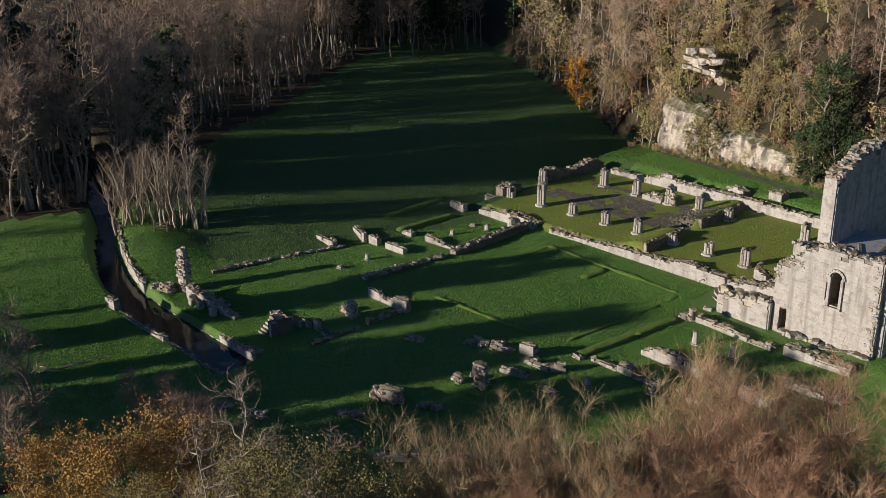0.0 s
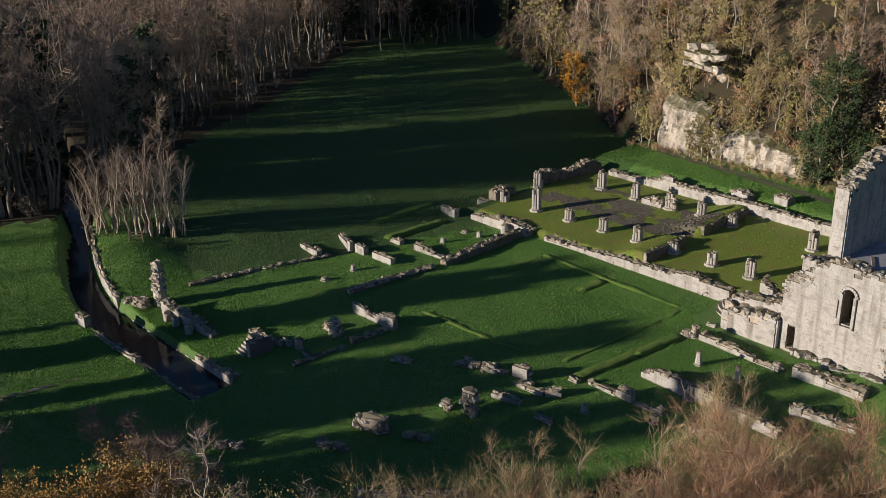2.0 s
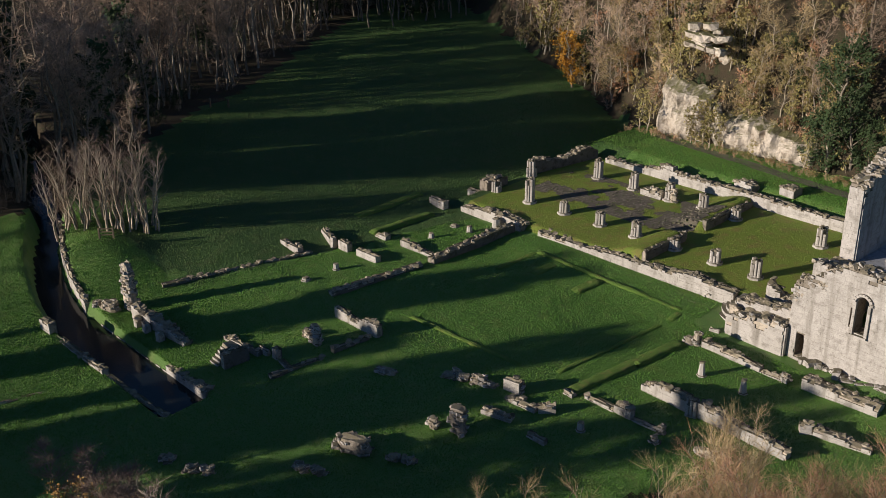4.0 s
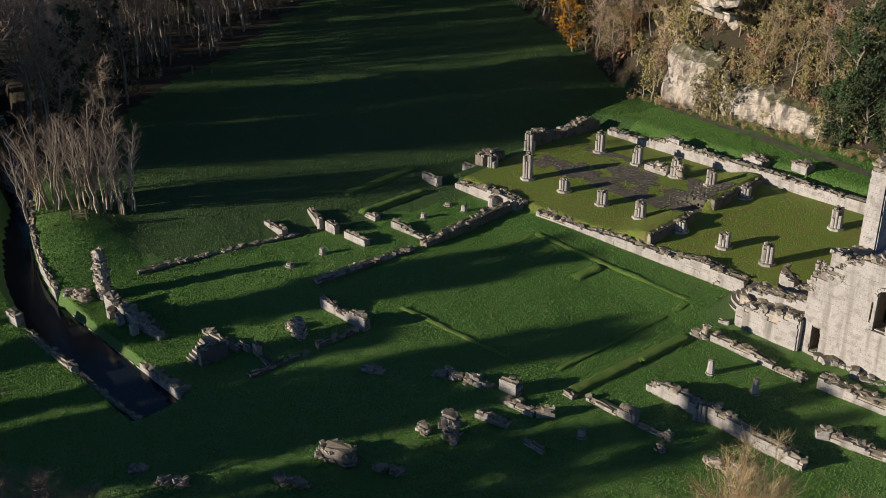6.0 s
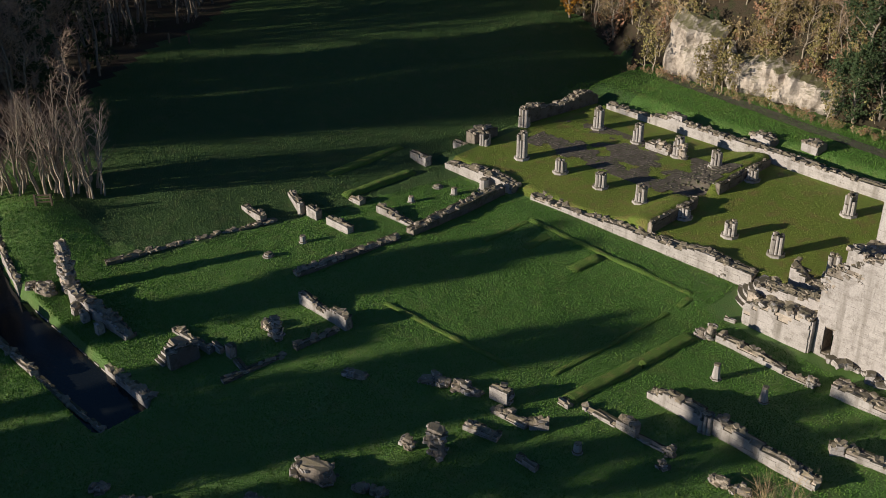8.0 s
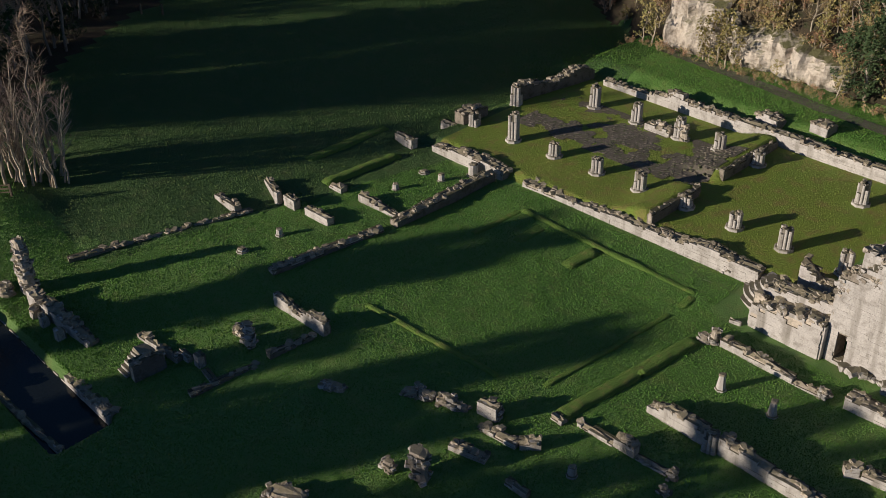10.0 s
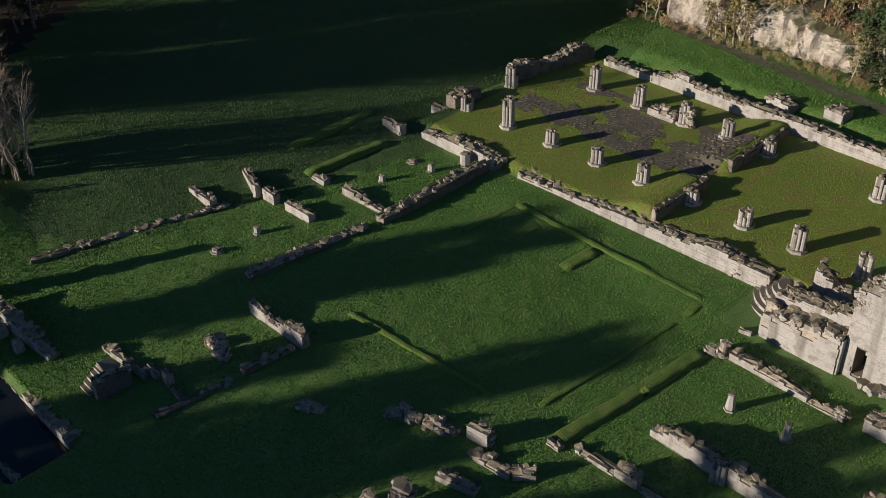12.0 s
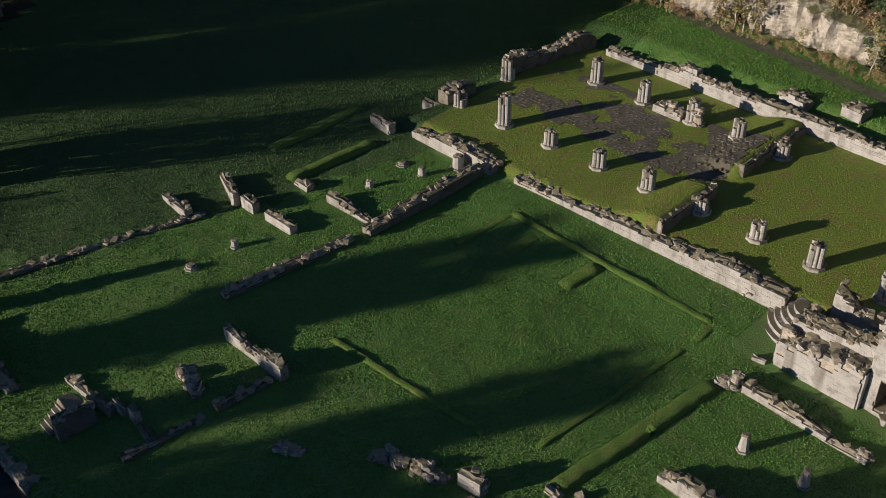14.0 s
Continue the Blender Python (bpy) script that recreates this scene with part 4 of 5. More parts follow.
# ---- cliff ----
def cliff(x0, x1, y, z0, top, seed, label, steps=0.35):
    nx_, nz_ = int((x1 - x0) / steps), 22
    v, f = [], []
    for j in range(nz_ + 1):
        u = j / nz_
        for i in range(nx_ + 1):
            x = x0 + (x1 - x0) * i / nx_
            t = top(x)
            z = z0 + (t - z0) * u
            crack = abs(noise.noise((x * 0.55, z * 0.18, seed))) * 1.5 + abs(noise.noise((x * 1.6, z * 0.5, seed + 4.0))) * 0.6
            ledge = 0.35 * round(2.2 * (z + noise.noise((x * 0.3, 0, seed)))) / 2.2 * 0.35
            block = 0.55 * noise.noise((round(x * 0.8 + 0.4 * noise.noise((z * 0.3, 1.0, seed))), round(z * 0.55), seed + 9.0))
            yy = y + block + ledge + 0.9 - crack * 1.1 - 0.5 * math.sin(u * 3.1) + (1.2 * (u - 0.85) / 0.15 if u > 0.85 else 0) + (1.5 * (abs(2 * i / nx_ - 1) ** 6))
            v.append((x + 0.15 * noise.noise((x, z, seed)), yy, z))
    for j in range(nz_):
        f += [(j * (nx_ + 1) + i, j * (nx_ + 1) + i + 1, (j + 1) * (nx_ + 1) + i + 1, (j + 1) * (nx_ + 1) + i) for i in range(nx_)]
    n = len(v)
    v += [(x0 + (x1 - x0) * i / nx_, y + 3.2, top(x0 + (x1 - x0) * i / nx_) + 0.2) for i in range(nx_ + 1)]
    f += [(nz_ * (nx_ + 1) + i, nz_ * (nx_ + 1) + i + 1, n + i + 1, n + i) for i in range(nx_)]
    return tagged(new("cliff", mesh_from("cliff", v, f, M_CLIFF)), label, "cliff", kind="structure")


cliff(-9.4, -1.6, 28.4, 1.2, lambda x: 9.0 - 0.12 * (x + 8) + 0.5 * noise.noise((x, 0, 0)), 1.0, "pale bare limestone cliff, tall west face")
cliff(-2.2, 14.2, 29.2, 1.2, lambda x: 7.6 - 0.2 * (x + 2) + 0.7 * noise.noise((x * 0.7, 0, 3)) - 1.6 * math.exp(-((x - 0.4) / 1.5) ** 2), 2.0, "pale fractured limestone cliff, lower east face")
cliff(-5.6, -1.4, 33.2, 9.6, lambda x: 13.4 + 0.8 * noise.noise((x * 0.9, 0, 7)), 5.0, "broken limestone outcrop high on the wooded slope")
orng = random.Random(12)
for i in range(17):
    x, z = orng.uniform(-6.2, -0.9), orng.uniform(12.6, 16.0)
    k = orng.uniform(0.9, 2.0)
    rock = thing("rock", (x, 30.6 + 0.4 * (z - 12.6) + orng.uniform(-0.3, 0.3), z), "pale limestone ledge boulder high on the wooded slope", "rock", "outcrop rocks", turn=orng.uniform(-0.5, 0.5))
    part("boulder", CRAG[i % 3], rock, scale=(k * 1.3, k, k * orng.uniform(0.45, 0.8)), tilt=(orng.uniform(-0.2, 0.2), orng.uniform(-0.2, 0.2)))

# ---- wooden gate on the bank ----
gate = thing("gate", (-27.9, -43.0, ground_z(-27.9, -43.0)), "small weathered wooden gate on the stream bank", "gate", turn=0.9)
for x in (-0.75, 0.75):
    part("post", BLOCKS[0], gate, at=(x, 0, 0), scale=(0.18, 0.18, 1.25)).data = WOODBAR
for z in (0.35, 0.7, 1.05):
    part("rail", WOODBAR, gate, at=(0, 0, z), scale=(1.5, 0.08, 0.12))
for x, y in [(-57.2, -12.0), (-55.6, -10.0)]:
    post = thing("fence_post", (x, y, ground_z(x, y)), "weathered wooden fence post at the field edge", "fence post", "field posts")
    part("post", WOODBAR, post, scale=(0.22, 0.22, 1.3))


# ---- trees ----
class Growth:
    """Collects tapered limbs and twigs or leaves as plain vertex lists."""

    def __init__(self, seed):
        self.rng = random.Random(seed)
        self.v, self.f, self.tv, self.tf = [], [], [], []

    def limb(self, pts, radii, sides=5):
        base = len(self.v)
        for i, p in enumerate(pts):
            d = (pts[min(i + 1, len(pts) - 1)] - pts[max(i - 1, 0)]).normalized()
            a = d.orthogonal().normalized()
            b = d.cross(a)
            for k in range(sides):
                t = 6.2832 * k / sides
                self.v.append(p + radii[i] * (a * math.cos(t) + b * math.sin(t)))
        for i in range(len(pts) - 1):
            for k in range(sides):
                a, b = base + i * sides + k, base + i * sides + (k + 1) % sides
                self.f.append((a, b, b + sides, a + sides))

    def twig(self, p, d, w):
        r = self.rng
        side = d.cross(Vector((r.uniform(-1, 1), r.uniform(-1, 1), r.uniform(-1, 1)))).normalized() * w
        n = len(self.tv)
        self.tv += [p - side, p + side, p + d]
        self.tf.append((n, n + 1, n + 2))

    def leaf(self, p, size):
        r = self.rng
        a = Vector((r.gauss(0, 1), r.gauss(0, 1), r.gauss(0, 1))).normalized() * size
        b = a.orthogonal().normalized() * size * 0.7
        n = len(self.tv)
        self.tv += [p - a, p + b, p + a, p - b]
        self.tf.append((n, n + 1, n + 2, n + 3))


def grow(seed, h, spread, stems=1, limbs=14, twigs=10, leaves=0, leaf=0.14, base=0.25, droop=0.0, rad=0.2, twig_len=1.0, twig_w=0.018, lean=0.15, up=0.9, whip=0.25, limb_r=0.025, gnarl=0.0, fine=0.7):
    g = Growth(seed)
    r = g.rng
    for s in range(stems):
        a0 = r.uniform(0, 6.28)
        off = Vector((math.cos(a0), math.sin(a0), 0)) * (0 if stems == 1 else r.uniform(0.1, 0.25) * spread)
        tilt = Vector((math.cos(a0), math.sin(a0), 0)) * (lean if stems == 1 else r.uniform(0.1, 0.5) * spread / h * 1.6)
        hh = h * (1 if stems == 1 else r.uniform(0.65, 1.0))
        pts, n = [], 7
        for i in range(n + 1):
            u = i / n
            pts.append(off + tilt * hh * u ** 1.3 + Vector((r.uniform(-1, 1), r.uniform(-1, 1), 0)) * (0.025 + 0.05 * gnarl) * hh * (u > 0) + Vector((0, 0, hh * u)))
        rr = rad * (1 if stems == 1 else 0.5)
        g.limb(pts, [rr * (1 - 0.9 * i / n) for i in range(n + 1)], 6 if stems == 1 else 4)
        for k in range(limbs):
            u = base + (0.97 - base) * (k + r.random()) / limbs
            j = min(int(u * n), n - 1)
            p = pts[j].lerp(pts[j + 1], u * n - j)
            a = r.uniform(0, 6.28)
            shape = math.sin(math.pi * (0.12 + 0.83 * (u - base) / (1 - base))) ** 0.7
            ln = spread * shape * r.uniform(0.65, 1.1) * (1 if stems == 1 else 0.45)
            d = Vector((math.cos(a), math.sin(a), up * r.uniform(0.4, 1.2) - droop)).normalized()
            lp = [p, p + d * ln * 0.5 + Vector((0, 0, r.uniform(-0.04, 0.08) * ln)), p + d * ln + Vector((r.uniform(-0.1, 0.1), r.uniform(-0.1, 0.1), 0.12 - droop * 0.4)) * ln]
            if gnarl:
                bent = [p]
                for b in range(5):
                    bent.append(bent[-1] + (d + Vector((r.gauss(0, gnarl), r.gauss(0, gnarl), r.gauss(0.1, gnarl)))).normalized() * ln / 5)
                lp = [bent[0], bent[2], bent[5]]
                for b in (2, 3, 4):
                    fork = [bent[b]]
                    go = (d * 0.7 + Vector((r.gauss(0, 0.6), r.gauss(0, 0.6), r.gauss(0.2, 0.5)))).normalized()
                    for _ in range(5):
                        go = (go + Vector((r.gauss(0, gnarl), r.gauss(0, gnarl), r.gauss(0.05, gnarl)))).normalized()
                        fork.append(fork[-1] + go * ln / 9)
                    g.limb(fork, [limb_r * (0.8 - 0.12 * k) for k in range(6)], 3)
                    for _ in range(twigs // 6):
                        q = fork[r.randrange(2, 6)]
                        g.twig(q, (go + Vector((r.gauss(0, 0.7), r.gauss(0, 0.7), r.gauss(0.1, 0.6)))).normalized() * twig_len, twig_w)
                g.limb(bent, [(rr * (1 - u) * 0.4 + limb_r) * (1 - b / 6.5) for b in range(6)], 4)
            else:
                g.limb(lp, [rr * (1 - u) * 0.55 + limb_r, rr * (1 - u) * 0.3 + limb_r * 0.7, limb_r * 0.45], 3)
            for t in range(twigs):
                v = r.uniform(0.25, 1.0)
                q = lp[0].lerp(lp[1], v * 2) if v < 0.5 else lp[1].lerp(lp[2], v * 2 - 1)
                td = (d * (1.3 - fine) + Vector((r.gauss(0, fine), r.gauss(0, fine), r.gauss(whip - droop, 0.7 * fine)))).normalized() * twig_len * r.uniform(0.5, 1.3)
                g.twig(q, td, twig_w)
                q2 = q + td * r.uniform(0.4, 0.8)
                g.twig(q2, (td + Vector((r.gauss(0, 0.5), r.gauss(0, 0.5), r.gauss(0.1, 0.4))) * twig_len).normalized() * twig_len * 0.6, twig_w * 0.7)
                for _ in range(leaves):
                    g.leaf(q + td * r.uniform(0.2, 1.2) + Vector((r.gauss(0, 0.18), r.gauss(0, 0.18), r.gauss(0, 0.18))), leaf * r.uniform(0.6, 1.3))
    return g


def tree_kind(name, label, category, bark, foliage, group, **how):
    g = grow(**how)
    ob = thing(name, (0, 0, -500), label, category, group)
    part("trunk", mesh_from("trunk", g.v, g.f, bark, False), ob)
    part("crown", mesh_from("crown", g.tv, g.tf, foliage), ob)
    return ob


KINDS = {
    "column": [tree_kind("tree", "tall narrow tree thick with ivy", "tree", M_BARK, M_LEAF_GREEN, "", seed=171, h=20, spread=1.9, limbs=34, twigs=9, leaves=3, leaf=0.46, twig_len=0.8, base=0.04)],
    "bare": [tree_kind("tree", "tall bare brown deciduous tree in dense woodland", "tree", M_BARK, M_TWIG_WOOD, "woodland trees", seed=40 + i, h=15 + 1.5 * i, spread=3.4, limbs=24, twigs=22, twig_len=1.4, twig_w=0.026, base=0.25) for i in range(4)],
    "pale": [tree_kind("tree", "bare tree with pale slender trunk", "tree", M_BIRCH, M_TWIG_WOOD, "woodland trees", seed=46 + i, h=15 + 2 * i, spread=2.2, limbs=20, twigs=16, twig_len=1.1, twig_w=0.02, base=0.42, rad=0.2, lean=0.05) for i in range(3)],
    "ivy": [tree_kind("tree", "tall tree clad in dark ivy", "tree", M_BARK, M_LEAF_GREEN, "woodland trees", seed=48, h=15, spread=3.0, limbs=26, twigs=12, leaves=4, leaf=0.27, twig_len=1.0, base=0.1)],
    "tan": [tree_kind("tree", "autumn tree with tan and olive leaves on the slope", "tree", M_PALE, M_LEAF_OLIVE, "slope trees", seed=50 + i, h=9.5, spread=3.6, limbs=20, twigs=11, leaves=5, leaf=0.15, twig_len=1.0, base=0.1, rad=0.16) for i in range(3)],
    "straw": [tree_kind("tree", "half bare autumn tree with straw coloured twigs", "tree", M_PALE, M_TWIG_TAN, "slope trees", seed=55 + i, h=10, spread=3.2, limbs=24, twigs=22, twig_len=1.1, twig_w=0.03, base=0.12, rad=0.15) for i in range(2)],
    "rust": [tree_kind("tree", "autumn tree with rust brown leaves on the slope", "tree", M_BARK, M_LEAF_RUST, "slope trees", seed=60, h=9, spread=3.2, limbs=18, twigs=10, leaves=5, leaf=0.13, base=0.12)],
    "gold": [tree_kind("tree", "small tree with golden yellow leaves", "tree", M_BARK, M_LEAF_GOLD, "slope trees", seed=61, h=7.5, spread=2.6, limbs=16, twigs=10, leaves=8, leaf=0.14, base=0.1)],
    "green": [tree_kind("tree", "dark evergreen tree at the cliff foot", "tree", M_BARK, M_LEAF_GREEN, "slope trees", seed=62 + i, h=8, spread=3.0, limbs=22, twigs=11, leaves=9, leaf=0.14, base=0.04) for i in range(2)],
    "far_bare": [tree_kind("tree", "bare tree", "tree", M_BARK, M_TWIG_WOOD, "", seed=140 + i, h=16 + 1.5 * i, spread=3.6, limbs=16, twigs=12, twig_len=1.8, twig_w=0.038, base=0.3) for i in range(3)],
    "far_pale": [tree_kind("tree", "pale tree", "tree", M_BIRCH, M_TWIG_WOOD, "", seed=144 + i, h=15 + 2 * i, spread=2.2, limbs=16, twigs=10, twig_len=1.4, twig_w=0.03, base=0.45, rad=0.22, lean=0.05) for i in range(2)],
    "far_ivy": [tree_kind("tree", "ivy tree", "tree", M_BARK, M_LEAF_GREEN, "", seed=148, h=14, spread=3.0, limbs=18, twigs=8, leaves=6, leaf=0.28, twig_len=1.0, base=0.08)],
    "far_tan": [tree_kind("tree", "tan tree", "tree", M_PALE, M_LEAF_OLIVE, "", seed=150 + i, h=11, spread=3.8, limbs=14, twigs=7, leaves=3, leaf=0.32, twig_len=1.1, base=0.08) for i in range(2)],
    "brush": [tree_kind("tree", "scrub", "tree", M_PALE, m, "", seed=154 + i, h=7, spread=5.5, stems=3, limbs=5, twigs=6, leaves=1, leaf=0.42, twig_len=1.4, twig_w=0.05, base=0.08) for i, m in enumerate((M_TWIG_TAN, M_LEAF_OLIVE, M_TWIG_RED))],
    "scrub": [tree_kind("tree", "scrub", "tree", M_BARK, m, "", seed=160 + i, h=3.2, spread=3.2, stems=5, limbs=4, twigs=5, leaves=n, leaf=0.16, twig_len=0.9, twig_w=0.025, rad=0.07, base=0.1) for i, (m, n) in enumerate(((M_TWIG_WOOD, 0), (M_LEAF_GREEN, 1)))],
    "willow": [tree_kind("tree", "pale bare many-stemmed willow on the stream bank", "willow", M_PALE, M_TWIG_HAZE, "willows", seed=70 + i, h=9, spread=3.8, stems=8, limbs=9, twigs=9, twig_len=0.85, twig_w=0.008, rad=0.22, base=0.2, up=1.3, whip=0.35, limb_r=0.018, fine=0.5) for i in range(3)],
    "thicket": [tree_kind("shrub", "dense leafless tan shrub with upright twigs", "shrub", M_PALE, M_TWIG_TAN, "foreground shrubs", seed=80 + i, h=11, spread=5.4, stems=14, limbs=14, twigs=38, twig_len=0.8, twig_w=0.007, rad=0.10, base=0.15, up=1.7, whip=0.5, limb_r=0.014, fine=0.5, gnarl=0.16) for i in range(2)],
    "thicket_green": [tree_kind("shrub", "leafless shrub with olive green twigs", "shrub", M_BIRCH, M_LEAF_OLIVE, "foreground shrubs", seed=88, h=11, spread=5.0, stems=14, limbs=13, twigs=30, twig_len=0.9, twig_w=0.009, rad=0.09, base=0.2, up=1.8, whip=0.7, limb_r=0.012, fine=0.5, gnarl=0.16)],
    "thicket_red": [tree_kind("shrub", "dense leafless reddish brown shrub with upright twigs", "shrub", M_BIRCH, M_TWIG_RED, "foreground shrubs", seed=90 + i, h=11, spread=5.8, stems=14, limbs=15, twigs=42, twig_len=0.75, twig_w=0.007, rad=0.10, base=0.15, up=1.4, whip=0.35, limb_r=0.014, fine=0.6, gnarl=0.2) for i in range(2)],
    "orange": [tree_kind("tree", "autumn tree with dense amber brown leaves by the ruins", "tree", M_BARK, M_LEAF_AMBER, "foreground trees", seed=95, h=10, spread=4.6, limbs=40, twigs=22, leaves=15, leaf=0.075, twig_len=1.0, twig_w=0.012, base=0.06, limb_r=0.012)],
    "olive": [tree_kind("tree", "autumn shrub with sparse olive leaves", "shrub", M_PALE, M_LEAF_OLIVE, "foreground trees", seed=97, h=9, spread=4.2, limbs=34, twigs=24, leaves=16, leaf=0.05, twig_len=1.0, twig_w=0.014, base=0.06, limb_r=0.016)],
    "open": [tree_kind("tree", "gnarled bare tree with pale twisting limbs", "tree", M_PALE, M_TWIG_HAZE, "foreground trees", seed=96, h=13, spread=5.2, stems=5, limbs=26, twigs=26, twig_len=0.5, twig_w=0.007, rad=0.2, base=0.3, up=0.7, limb_r=0.028, gnarl=0.5, fine=0.7)],
    "mauve": [tree_kind("tree", "small bare tree with fine reddish twigs", "tree", M_BARK, M_TWIG_HAZE, "foreground trees", seed=98 + i, h=10, spread=3.4, stems=2, limbs=34, twigs=46, twig_len=0.6, twig_w=0.007, rad=0.16, base=0.25, up=0.9, limb_r=0.016, fine=0.6, gnarl=0.2) for i in range(2)],
}


def plant(kind, x, y, scale, rng, z=None, wide=1.0):
    src = KINDS[kind][rng.randrange(len(KINDS[kind]))]
    zz = ground_z(x, y) - 0.1 if z is None else z
    k = scale * rng.uniform(0.9, 1.1)
    ob = copy_thing(src, Matrix.Translation((x, y, zz)) @ Matrix.Rotation(rng.uniform(0, 6.28), 4, "Z"))
    ob.scale = (k * wide * rng.uniform(0.9, 1.1), k * wide * rng.uniform(0.9, 1.1), k)
    return ob


def plant_to(kind, x, y, top, rng, wide=1.0):
    """Plants a tree so that its head reaches the height top."""
    src = KINDS[kind][rng.randrange(len(KINDS[kind]))]
    zz = ground_z(x, y) - 0.1
    k = (top - zz) / max(c_[2] for ch in src.children for c_ in ch.bound_box)
    ob = copy_thing(src, Matrix.Translation((x, y, zz)) @ Matrix.Rotation(rng.uniform(0, 6.28), 4, "Z"))
    ob.scale = (k * wide, k * wide, k)
    return ob


def woodland(name, label, spots):
    """Many far trees as one mesh: trunks and crowns from plain vertex lists. spots: (source, x, y, scale, turn)."""
    co, idx, start, total, mats, slots, base, at = [], [], [], [], [], [], 0, 0
    for src, x, y, k, turn in spots:
        c, s_ = math.cos(turn) * k, math.sin(turn) * k
        zz = ground_z(x, y) - 0.1
        for child in src.children:
            me = child.data
            v = np.empty(len(me.vertices) * 3)
            me.vertices.foreach_get("co", v)
            v = v.reshape(-1, 3)
            w = np.stack([v[:, 0] * c - v[:, 1] * s_ + x, v[:, 0] * s_ + v[:, 1] * c + y, v[:, 2] * k + zz], 1)
            li = np.empty(len(me.loops), dtype=np.int32)
            me.loops.foreach_get("vertex_index", li)
            ls = np.empty(len(me.polygons), dtype=np.int32)
            me.polygons.foreach_get("loop_start", ls)
            lt = np.empty(len(me.polygons), dtype=np.int32)
            me.polygons.foreach_get("loop_total", lt)
            m = me.materials[0]
            if m not in slots:
                slots.append(m)
            co.append(w), idx.append(li + base), start.append(ls + at), total.append(lt), mats.append(np.full(len(ls), slots.index(m), dtype=np.int32))
            base += len(v)
            at += len(li)
    me = bpy.data.meshes.new(name)
    me.vertices.add(base)
    me.vertices.foreach_set("co", np.concatenate(co).ravel())
    me.loops.add(at)
    me.loops.foreach_set("vertex_index", np.concatenate(idx))
    ls = np.concatenate(start)
    me.polygons.add(len(ls))
    me.polygons.foreach_set("loop_start", ls)
    for m in slots:
        me.materials.append(m)
    me.polygons.foreach_set("material_index", np.concatenate(mats))
    me.update(calc_edges=True)
    me.validate()
    return tagged(new(name, me), label, "woodland", kind="stuff")


def pick(kind, x, y, k, rng):
    src = KINDS[kind][rng.randrange(len(KINDS[kind]))]
    return src, x, y, k, rng.uniform(0, 6.28)


def beside_sun(u, v):
    """A place given across and along the fall of the shadows."""
    return SUN_AZ[1] * u + SUN_AZ[0] * v, -SUN_AZ[0] * u + SUN_AZ[1] * v


rng = random.Random(7)
FIELD_END = (Vector((-75.0, 18.0)), Vector((-60.0, 50.0)))     # the line where the far trees close the field
GLADES = (-42.2, -74.6)     # across the shadows: rides where the low sun reaches the field


def in_glade(x, y, wide=1.5):
    u = SUN_AZ[1] * x - SUN_AZ[0] * y
    return abs(u - GLADES[0]) < wide or abs(u - GLADES[1]) < 0.4 * wide


def over_stream(x, y):
    """The open lane that the stream keeps through the wood."""
    return -86 < x < -34 and abs(y - (-50 + 0.44 * (-28 - x))) < 2.0


# the wood beside the field: the trees of its edge one by one, the rest together
for _ in range(120):
    y = rng.uniform(-72, 34)
    x = edge_x(y) - 0.5 - rng.random() * 8
    if not in_glade(x, y, 1.0) and not over_stream(x, y):
        plant(rng.choices(["bare", "pale", "ivy"], [5, 6, 0.5])[0], x, y, rng.uniform(0.9, 1.15), rng)
deep = []
for _ in range(235):
    y = rng.uniform(-80, 80)
    x = edge_x(y) - 6 - rng.random() ** 1.2 * 40
    if not in_glade(x, y) and not over_stream(x, y):
        deep.append(pick(rng.choices(["far_bare", "far_pale", "far_ivy"], [4, 3, 0.5])[0], x, y, rng.uniform(0.9, 1.2), rng))
for _ in range(170):
    x, y = rng.uniform(-125, -60), rng.uniform(22, 95)
    if x < -60 - 0.62 * (y - 26) * (y < 44) and (x < -74 or y > 42):
        deep.append(pick(rng.choices(["far_bare", "far_ivy"], [2, 1])[0], x, y, rng.uniform(0.8, 1.05), rng))
for _ in range(24):
    y = rng.uniform(-60, -28)
    x = edge_x(y) - rng.uniform(1, 9)
    if not over_stream(x, y):
        deep.append(pick("far_pale", x, y, rng.uniform(1.0, 1.15), rng))
for _ in range(150):
    x, y = rng.uniform(-215, -112), rng.uniform(-75, 70)
    deep.append(pick("far_bare", x, y, rng.uniform(1.0, 1.3), rng))
for i in range(36):
    u, v = rng.uniform(-40, -17) if i % 3 else rng.uniform(-72, -45), rng.uniform(-76, -50)
    x, y = beside_sun(u, v)
    if x < edge_x(y) - 2 and not over_stream(x, y):
        deep.append(pick("column" if i % 6 == 1 else "far_bare", x, y, clamp(((32 if i % 3 else 8) - v + rng.uniform(-9, 3)) * math.tan(SUN_EL) / 19.0, 0.6, 1.4), rng))
for _ in range(75):
    s = rng.random()
    x, y = FIELD_END[0].lerp(FIELD_END[1], s)
    deep.append(pick(rng.choices(["far_bare", "far_pale", "far_ivy"], [2, 1, 1.4])[0], x - rng.random() * 26 - 1.0, y + rng.random() * 12 * (1 - s), rng.uniform(0.75, 1.0), rng))
for _ in range(120):
    y = rng.uniform(-74, 60)
    deep.append(pick("scrub", edge_x(y) - 0.3 - rng.random() ** 1.5 * 22, y, rng.uniform(0.5, 1.1), rng))
woodland("deep_wood", "dense bare winter woodland rising beside the field", deep)
